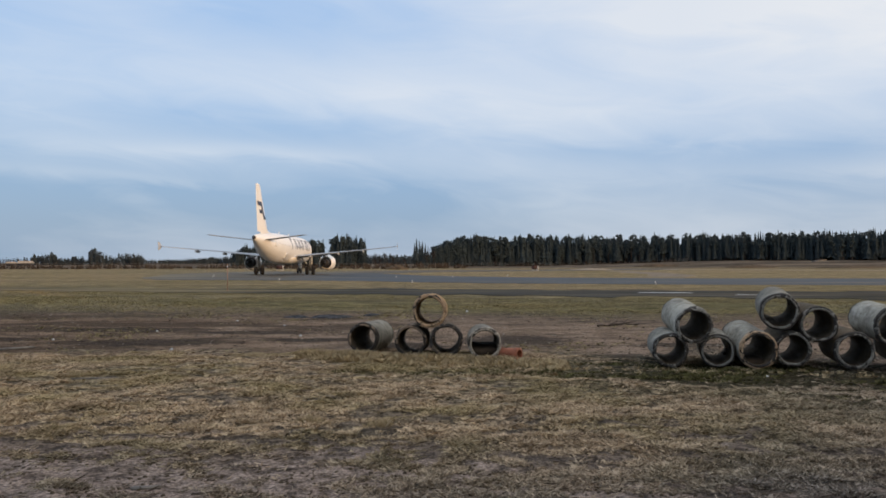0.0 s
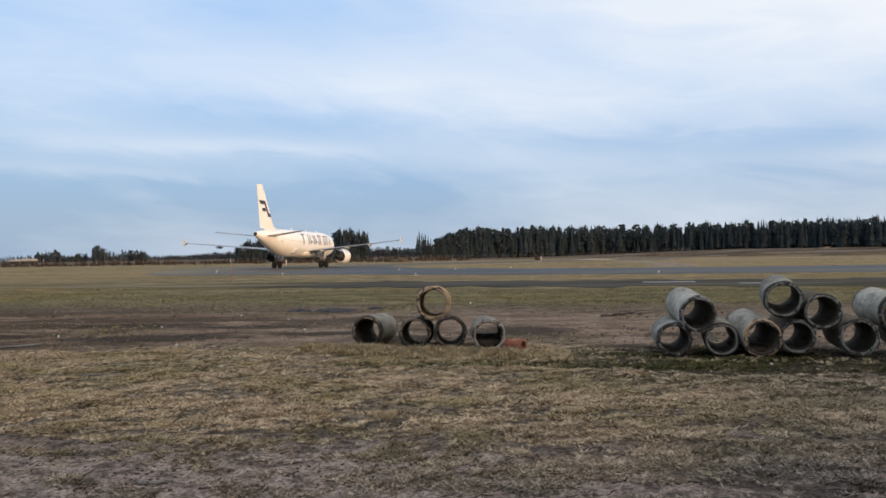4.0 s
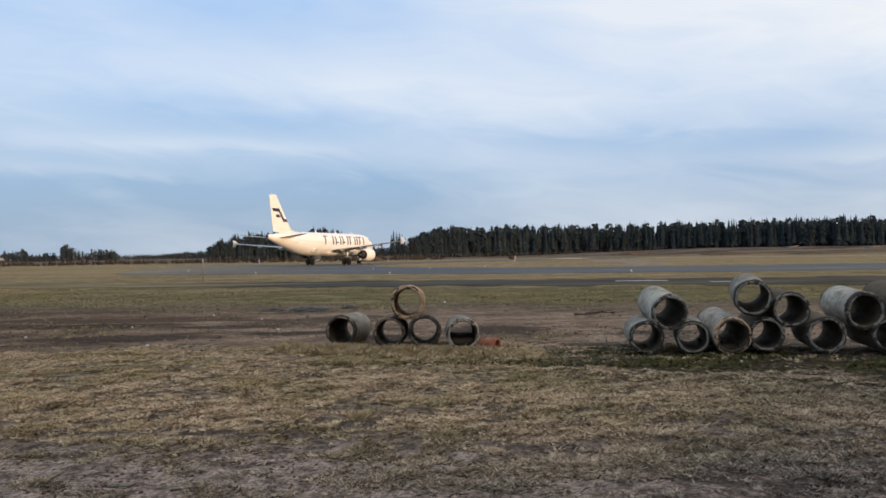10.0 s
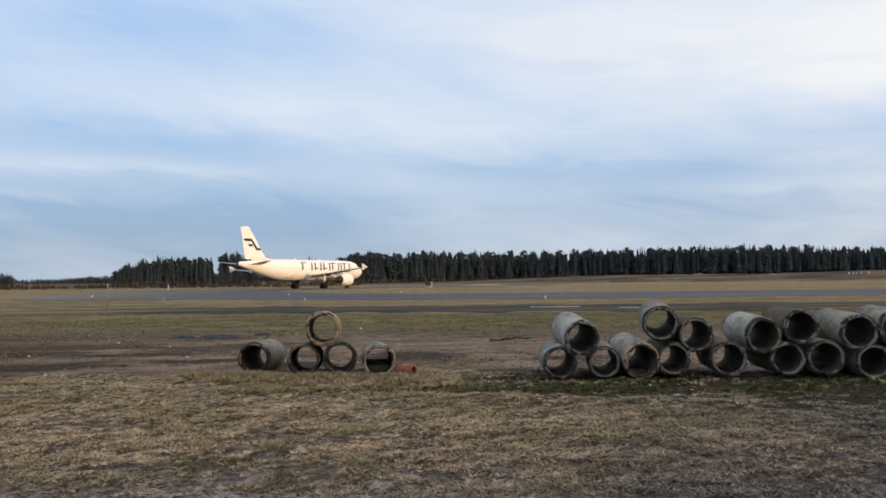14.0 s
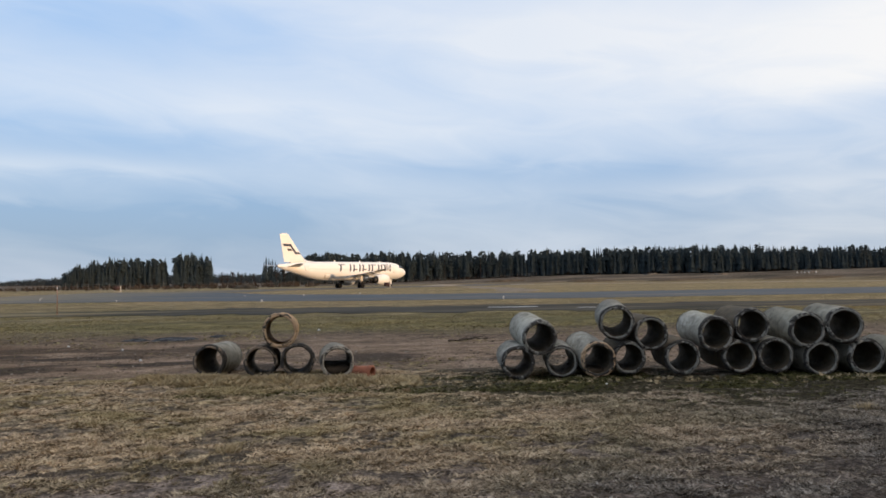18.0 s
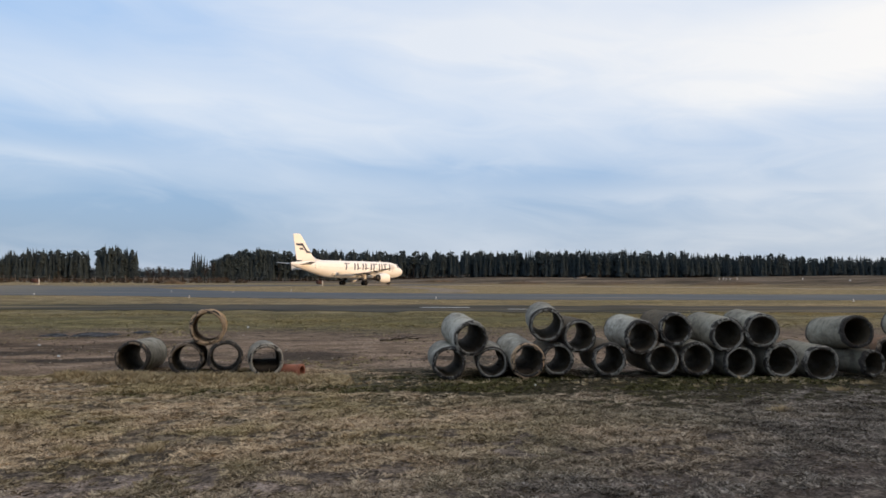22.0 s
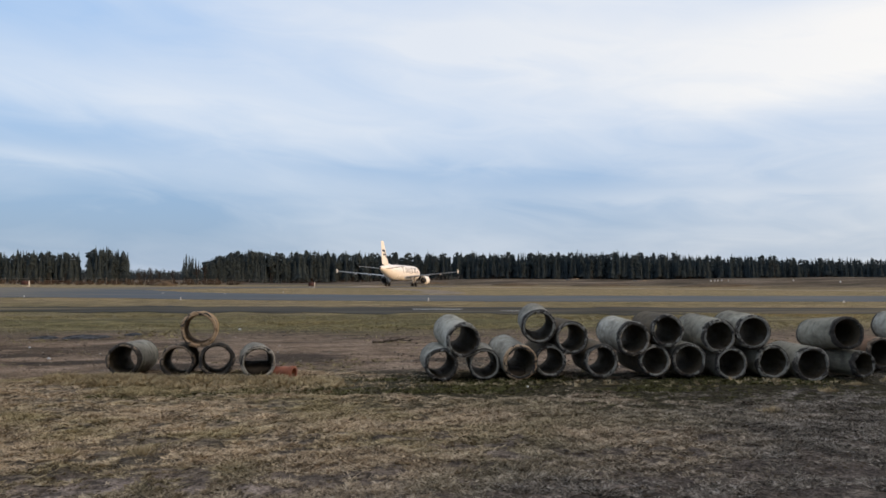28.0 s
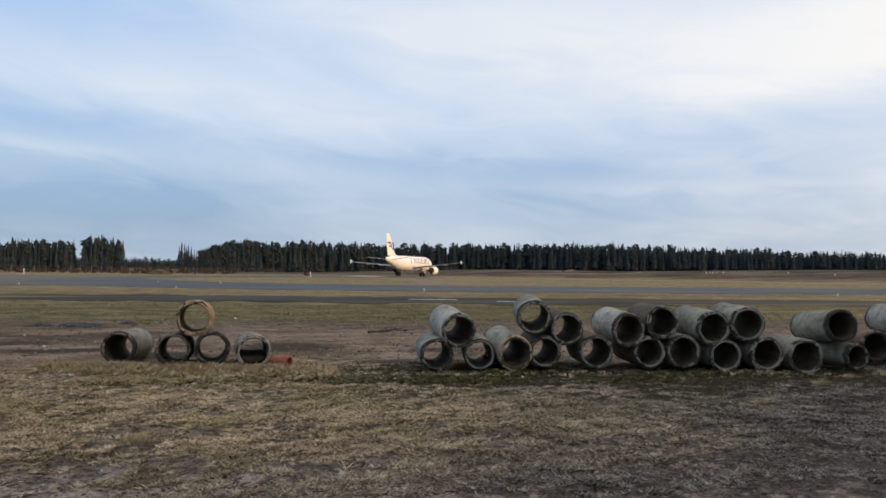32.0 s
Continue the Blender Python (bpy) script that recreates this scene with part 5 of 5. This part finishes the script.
    for name, gx, s, r, half, width, top in (("main_gear", 3.8, S0, 0.58, 0.46, 0.42, 3.0), ("main_gear", -3.8, S0, 0.58, 0.46, 0.42, 3.0), ("nose_gear", 0, S0 - SN + 5.06, 0.39, 0.25, 0.23, 2.2)):
        bm = bmesh.new()
        rod(bm, (gx, S0 - s, r), (gx, S0 - s, top), 0.14, 0.16, 12)
        rod(bm, (gx - half, S0 - s, r), (gx + half, S0 - s, r), 0.08, seg=10)
        rod(bm, (gx, S0 - s, r + 0.5), (gx * 0.55, S0 - s + 0.05, top - 0.1), 0.07, seg=8)
        rod(bm, (gx, S0 - s, r + 0.35), (gx, S0 - s - 0.5, r + 1.1), 0.05, seg=8)
        gear = part(name, bm, M_METAL, jet, "grey landing gear leg")
        bm = bmesh.new()
        box(bm, gx * 1.07 + (0.0 if gx else 0.3), S0 - s, top - 0.85, 0.05, 0.75, 1.3, 0.01)
        part("gear_door", bm, M_WHITE, gear)
        for sx in (-1, 1):
            bm = bmesh.new()
            prof = [(r * 0.5, -width / 2), (r * 0.9, -width / 2), (r, -width * 0.3), (r, width * 0.3), (r * 0.9, width / 2), (r * 0.5, width / 2), (r * 0.45, 0), (r * 0.5, -width / 2)]
            lathe(bm, prof, 24)
            rod(bm, (0, -width * 0.36, 0), (0, width * 0.36, 0), r * 0.52, seg=16)
            bmesh.ops.transform(bm, matrix=pose(0, 0, 0, 0, 0, 90), verts=bm.verts[:])
            w = part("wheel", bm, M_RUBBER, gear, "black aircraft tyre")
            w.location = (gx + sx * half, S0 - s, r)
            wheels.append((w, r))
    # markings along the side, as plain slanted bars
    for s in (22.27, 19.43, 18.39, 16.59, 15.62, 13.74, 12.77, 10.77, 9.87, 8.77, 7.03):
        part("side_marking", skin_patch(s, s - 0.40, -3, 45, 0.55, side=1), M_NAVY, jet, "dark blue lettering drawn as plain bars")
    for s0, s1, a in ((22.2, 20.4, 45), (12.6, 10.9, 45), (8.7, 7.1, 45), (18.3, 17.0, 12), (15.6, 14.2, 12)):
        part("side_marking", skin_patch(s0, s1, a - 6, a, 0.02, 2, 3, side=1), M_NAVY, jet)
    for k in range(42):
        s = 6.9 + k * 0.56
        for side in (1, -1):
            part("cabin_window", skin_patch(s, s + 0.2, 6.0, 13.5, 0, 2, 1, side, 0.004), M_PANE, jet)
    for side in (1, -1):
        for s0, s1, a0, a1 in ((1.55, 2.15, 33, 62), (2.2, 2.75, 30, 58), (2.8, 3.3, 27, 48)):
            part("cockpit_window", skin_patch(s0, s1, a0, a1, 0.0, 4, 3, side, 0.006), M_GLASS, jet)
        for s0, s1 in ((5.0, 5.9), (30.7, 31.5)):
            part("cabin_door", skin_patch(s0, s1, -12, 34, 0.0, 6, 2, side, 0.006), M_WHITE, jet)
        part("cargo_door", skin_patch(24.6, 26.3, -52, -22, 0.0, 4, 3, side, 0.006), M_WHITE, jet)
    for s, r in ((8.2, 0.10), (14.5, 0.14), (22.0, 0.10)):
        bm = bmesh.new()
        x, y, z = hull(s, math.pi / 2)
        rings(bm, [[(0.03, y + 0.2, z - 0.03), (-0.03, y + 0.2, z - 0.03), (-0.03, y - 0.25, z - 0.03), (0.03, y - 0.25, z - 0.03)], [(0.02, y - 0.02, z + 0.32), (-0.02, y - 0.02, z + 0.32), (-0.02, y - 0.24, z + 0.32), (0.02, y - 0.24, z + 0.32)]])
        part("antenna", bm, M_WHITE, jet, smooth=False)
    return jet, wheels


jet, wheels = build_jet()

# ---- grass, stones and litter on the near field ----
def grass(name, label, tufts, blades, xr, yr, height, seed, keep, lie=0.9, mat=M_STRAW, wide=0.06):
    """Tufts of narrow blades that spread from one root; keep(x, y) is how thickly they stand."""
    rng = np.random.default_rng(seed)
    roots = []
    while len(roots) < tufts:
        x, y = rng.uniform(*xr), rng.uniform(*yr)
        d = keep(x, y)
        if rng.random() < d:
            roots.append((x, y, ground_z(x, y) - 0.006, d))
    r = np.array(roots)
    n = len(r)
    size = height * rng.uniform(0.5, 1.4, n) * (0.55 + 0.6 * r[:, 3])
    turn = rng.uniform(0, 6.28, n)
    a = rng.uniform(0, 6.28, (n, blades))
    h = size[:, None] * rng.uniform(0.5, 1.3, (n, blades))
    g = np.abs(rng.normal(0, lie, (n, blades)))
    w = 0.0013 + 0.00026 * np.minimum(r[:, 1:2], 24.0)
    v = np.zeros((n, 1 + 2 * blades, 3))
    v[:, 0] = r[:, :3]
    q = rng.random((n, blades)) * wide
    bx, by = r[:, 0:1] + q * np.cos(a), r[:, 1:2] + q * np.sin(a)
    v[:, 1::2, 0], v[:, 1::2, 1] = bx - 2 * w * np.sin(a), by + 2 * w * np.cos(a)
    v[:, 1::2, 2] = r[:, 2:3] + h * 0.25
    v[:, 2::2, 0] = bx + h * (0.7 * np.cos(a) * g + 0.5 * np.cos(turn)[:, None])
    v[:, 2::2, 1] = by + h * (0.7 * np.sin(a) * g + 0.5 * np.sin(turn)[:, None])
    v[:, 2::2, 2] = r[:, 2:3] + h * 0.75
    base = (np.arange(n) * (1 + 2 * blades))[:, None]
    k = np.arange(blades)[None, :]
    f = np.stack([base + 0 * k, base + 1 + 2 * k, base + 2 + 2 * k], axis=2).reshape(-1)
    me = bpy.data.meshes.new(name)
    me.vertices.add(n * (1 + 2 * blades))
    me.vertices.foreach_set("co", v.reshape(-1))
    me.loops.add(len(f))
    me.loops.foreach_set("vertex_index", f.astype(np.int32))
    me.polygons.add(len(f) // 3)
    me.polygons.foreach_set("loop_start", np.arange(0, len(f), 3, dtype=np.int32))
    me.update(calc_edges=True)
    tagged(finish(new(name, me), mat, False), label, "grass", kind="stuff")


def turf(x, y):
    if abs(math.degrees(math.atan2(x, y)) - 9) > 45:
        return 0
    v = 0.58 + 0.4 * noise.noise((x * 0.25, y * 0.35, 0.3)) + 0.75 * noise.noise((x * 0.8, y * 1.3, 4.3)) + 0.9 * noise.noise((x * 2.2, y * 3.6, 1.3)) + 0.7 * noise.noise((x * 5.4, y * 6.4, 2.2))
    v -= max(0, (9.0 - y) / 2.8) * (0.30 + 0.35 * (1 - smoothstep(-2.0, 1.5, x + 1.5 * noise.noise((x * 0.7, y * 0.7, 8.0)))))
    v -= 0.3 * max(0.0, min(1.0, (-1.5 - x) / 3))
    edge = 15.3 + 1.6 * noise.noise((x * 0.45, 0.0, 6.0)) - (0.16 * x if x > 0 else 0)
    v -= max(0.0, (y - edge) / 0.8)
    q = y + 0.21 * x - 13.7
    foot_strip = max(0.0, min(1.0, 1.25 - abs(q) / (1.9 if q > 0 else 2.6) + 0.5 * noise.noise((x * 1.1, y * 1.4, 5.0)))) * min(1.0, max(0.0, x - 1.2))
    return max(0.0, min(1, v) * (1 - 0.97 * foot_strip))


grass("dry_grass", "short matted straw-coloured dead grass", 165000, 8, (-11, 16), (5.4, 17.5), 0.033, 11, turf, 1.6)


def by_pipes(x, y):
    d = abs(y - (14.35 - 0.36 * (x + 0.4))) if x < 2.2 else abs(y - (12.95 - 0.2 * (x - 3.9))) + 0.35
    return max(0.0, min(1.0, 1.1 - d / 0.8)) * (0.5 + 0.7 * noise.noise((x * 1.3, y, 2.0)) + (0.35 if x < 1.2 else 0)) * (1 if x < 2.2 else 0.12)


grass("tall_grass", "taller dry grass round the pipes", 2600, 14, (-2.8, 13.5), (10.0, 15.8), 0.125, 12, by_pipes, 0.5, M_TUFT)
grass("green_tufts", "low mossy green grass tufts by the pipes", 3600, 10, (-2.0, 11.5), (10.0, 14.4), 0.05, 15, lambda x, y: max(0.0, 0.25 + noise.noise((x * 0.5, y * 0.7, 9.0))) * (1 if abs(y - 13.55 + 0.17 * x) < 1.0 else 0.08), 0.8, M_GREEN)


def olive_turf(x, y):
    if abs(math.degrees(math.atan2(x, y)) - 9) > 46:
        return 0
    kerb = 44.5 - 0.3 * (x + 11) if x < 0 else 41.2 - 0.09 * x
    return max(0.02, min(1.0, (y + 0.17 * x - 26) / 4)) * max(0.0, min(1.0, (kerb + 3 * noise.noise((x * 0.4, y * 0.5, 3.0)) - y) / 1.5)) * max(0.0, min(1, 0.45 + 1.1 * noise.noise((x * 0.12, y * 0.3, 8.0))))


grass("rough_grass", "rough olive and straw grass beside the road", 30000, 6, (-28, 46), (25, 49), 0.05, 17, olive_turf, 1.6, M_OLIVE)


def thin_weeds(x, y):
    return max(0.0, noise.noise((x * 0.3, y * 0.5, 5.0)) - 0.05)


grass("thin_weeds", "sparse dead weeds on the bare soil", 1500, 6, (-14, 18), (15.5, 29), 0.07, 18, thin_weeds, 1.0, M_OLIVE)


def stones(name, label, n, seed, near, deep, big, mat):
    rng = random.Random(seed)
    s = Soup()
    while n > 0:
        y = near + deep * rng.random() ** 1.5
        x = rng.uniform(-0.7, 1.0) * y
        if noise.noise((x * 0.35, y * 0.8, seed)) < rng.uniform(-0.5, 0.3):
            continue
        n -= 1
        r = (rng.uniform(0.006, 0.022) + 0.0004 * y) * big
        z = ground_z(x, y)
        rim = [(x + r * rng.uniform(0.7, 1.3) * math.cos(o), y + r * rng.uniform(0.7, 1.3) * math.sin(o), z - 0.005) for o in (0, 1.05, 2.1, 3.14, 4.2, 5.2)]
        top = [(x + 0.6 * (p[0] - x), y + 0.6 * (p[1] - y), z + r * rng.uniform(0.35, 0.6)) for p in rim]
        k = len(s.v)
        s.v += rim + top
        for i in range(6):
            s.f.append((k + i, k + (i + 1) % 6, k + 6 + (i + 1) % 6, k + 6 + i))
        s.f.append(tuple(range(k + 6, k + 12)))
    tagged(s.make(name, mat), label, "stones", kind="stuff")


def twigs(n, seed):
    """Short dead stalks and bark chips strewn over the near soil."""
    rs = random.Random(seed)
    for mat, label, share in ((M_BRANCH, "dark bark chips and dead twigs on the soil", 0.7), (M_STRAW, "loose broken straw on the soil", 1.0)):
        s = Soup()
        for _ in range(int(n * share)):
            y = 5.6 + 5.5 * rs.random() ** 1.6
            x = rs.uniform(-0.62, 0.95) * y
            a, h = rs.gauss(0, 0.9), rs.uniform(0.012, 0.05) * (2.0 if rs.random() < 0.08 else 1.0)
            z = ground_z(x, y) + 0.006
            p, q = (x - h * math.cos(a), y - h * math.sin(a), z), (x + h * math.cos(a), y + h * math.sin(a), z + rs.uniform(0, 0.03))
            r = rs.uniform(0.003, 0.007)
            s.tube(p, q, r, r * 0.6, 4)
        tagged(s.make("dead_twigs", mat), label, "twigs", kind="stuff")


twigs(900, 31)
stones("stones", "small brown stones and clods on the soil", 3000, 5, 6, 14, 1.0, M_SOIL)
stones("clods", "dark clods of turned earth on the bare soil", 700, 9, 14.5, 13, 1.3, M_HUMUS)
stones("clods", "pale dry clods and gravel on the bare soil", 800, 13, 14.5, 16, 1.1, M_SAND)

def plank(x0, y0, x1, y1, w, h, label, mat=None):
    """A weathered board lying on the ground."""
    a, c = Vector((x0, y0)), Vector((x1, y1))
    n = (c - a).length
    ob = part("plank", box(bmesh.new(), 0, 0, 0, n, w, h, min(w, h) * 0.2), mat or M_WOOD, None)
    ob.matrix_world = pose((x0 + x1) / 2, (y0 + y1) / 2, ground_z((x0 + x1) / 2, (y0 + y1) / 2) + h * 0.4, 0, 0, math.degrees(math.atan2(y1 - y0, x1 - x0)))
    tagged(ob, label, "plank")


plank(-9.35, 15.95, -8.75, 16.5, 0.12, 0.04, "pale weathered board lying on the soil")
plank(-5.85, 12.15, -5.15, 12.25, 0.035, 0.025, "thin pale stick lying in the grass")
plank(-2.5, 6.2, -2.27, 6.24, 0.05, 0.02, "short grey board on bare soil")
for x, y, r in ((-3.6, 19.5, 0.06), (-5.7, 16.2, 0.07), (-9.2, 18.2, 0.05), (0.9, 28.6, 0.09), (5.2, 12.35, 0.035), (-7.6, 20.5, 0.05), (-4.6, 22.4, 0.05), (-6.4, 24.0, 0.06)):
    flat_patch("litter", x, y, r * 0.65, r * 0.5, r * 0.6, M_LITTER, "scrap of pale litter on the ground", "litter", x * 3)


M_RUBBLE = simple("grey_rubble", (0.075, 0.073, 0.076), 0.9, 0, 0.5, 6.0)
for x, y, w, d, h, seed in ((-3.75, 25.6, 0.85, 0.5, 0.10, 2.0), (-4.9, 25.9, 0.5, 0.35, 0.07, 6.0), (-2.4, 26.6, 0.4, 0.3, 0.08, 9.0)):
    flat_patch("rubble_heap", x, y, w, d, h, M_RUBBLE, "low heap of grey broken rubble on bare soil", "rubble", seed)


def dead_branch(x, y, length, turn, seed, label):
    rs = random.Random(seed)
    e = thing("dead_branch", label, "branch")
    e.matrix_world = pose(x, y, ground_z(x, y) + 0.03, 0, 0, turn)
    bm = bmesh.new()
    pts = [Vector((length * i / 6, 0.06 * rs.uniform(-1, 1), 0.05 * rs.random())) for i in range(7)]
    for i in range(6):
        rod(bm, pts[i], pts[i + 1], 0.03 * (1 - i / 8), 0.03 * (1 - (i + 1) / 8), 7)
    part("limb", bm, M_BRANCH, e)
    for k in range(7):
        bm = bmesh.new()
        p = pts[rs.randint(1, 5)]
        q = p + Vector((rs.uniform(0.1, 0.4), rs.uniform(-0.3, 0.3), rs.uniform(0.0, 0.16)))
        rod(bm, p, q, 0.012, 0.004, 5)
        part("twig", bm, M_BRANCH, e)


dead_branch(4.3, 21.5, 1.4, 35, 3, "dark fallen branch on the bare soil")
dead_branch(4.9, 22.6, 0.8, -10, 4, "dark fallen branch on the bare soil")
plank(-1.95, 6.0, -1.75, 6.08, 0.02, 0.015, "small dead twig on the soil", M_BRANCH)
for x, y in ((-1.5, 8.8), (-0.7, 8.6), (-5.9, 12.4), (7.6, 9.2), (9.9, 10.6), (11.1, 11.2)):
    rs = random.Random(int(x * 100))
    s = Soup()
    for k in range(150):
        a, q = rs.uniform(0, 6.28), rs.random() ** 0.7
        h = rs.uniform(0.05, 0.11) * (1.2 - 0.6 * q)
        px, py = x + 0.16 * q * math.cos(a), y + 0.12 * q * math.sin(a)
        lx, ly = 0.08 * q * math.cos(a) + rs.uniform(-0.03, 0.03), 0.08 * q * math.sin(a) + rs.uniform(-0.03, 0.03)
        z = ground_z(px, py) - 0.01
        s.tri((px - 0.006, py, z), (px + 0.006, py, z), (px + lx, py + ly, z + h))
    tagged(s.make("grass_tuft", M_TUFT), "pale straw tuft standing out of the dead grass", "grass tuft", "straw tufts")

JET_PATH = [
        (0, -23.63, 114.99, -0.8), (1, -23.64, 116.27, 0.6), (2, -23.59, 117.92, 2.3), (3, -23.46, 119.95, 4.2),
        (4, -23.18, 122.32, 6.3), (5, -22.74, 125.01, 8.5), (6, -22.10, 128.00, 11.0), (7, -21.26, 131.22, 13.9),
        (8, -20.15, 134.66, 16.7), (9, -18.72, 138.31, 19.3), (10, -16.93, 142.17, 22.1), (11, -14.71, 146.26, 25.6),
        (12, -12.06, 150.50, 29.5), (13, -8.97, 154.79, 33.7), (14, -5.46, 159.06, 37.9), (15, -1.53, 163.24, 42.3),
        (16, 2.89, 167.34, 46.2), (17, 7.66, 171.27, 49.6), (18, 12.44, 174.95, 52.6), (19, 17.10, 178.33, 55.0),
        (20, 21.76, 181.46, 56.3), (21, 26.35, 184.44, 56.2), (22, 30.72, 187.39, 54.5), (23, 34.72, 190.41, 51.4),
        (24, 38.30, 193.57, 47.2), (25, 41.55, 196.94, 42.3), (26, 44.55, 200.53, 37.1), (27, 47.25, 204.30, 32.4),
        (28, 49.58, 208.10, 28.9), (29, 51.57, 211.78, 27.5), (30, 53.33, 215.16, 28.0), (31, 54.99, 218.13, 30.4),
        (32, 56.64, 220.61, 34.4)]


def motions():
    rows = [(t, pose(x, y, 0.03, 0, 0, -h)) for t, x, y, h in JET_PATH]
    walk(jet, rows)
    # wheels roll the distance that the jet covers
    step, turns, t, rolled = 0.15, [], 0.0, 0.0
    ts = [r[0] for r in JET_PATH]
    place = lambda u: Vector((float(np.interp(u, ts, [r[1] for r in JET_PATH])), float(np.interp(u, ts, [r[2] for r in JET_PATH])), 0))
    last = place(0)
    while t <= 32.0001:
        p = place(t)
        rolled += (p - last).length
        last = p
        turns.append((t, rolled))
        t += step
    for w, r in wheels:
        at = w.location.copy()
        walk(w, [(u, pose(at.x, at.y, at.z, -math.degrees(s / r) % 360)) for u, s in turns])


motions()
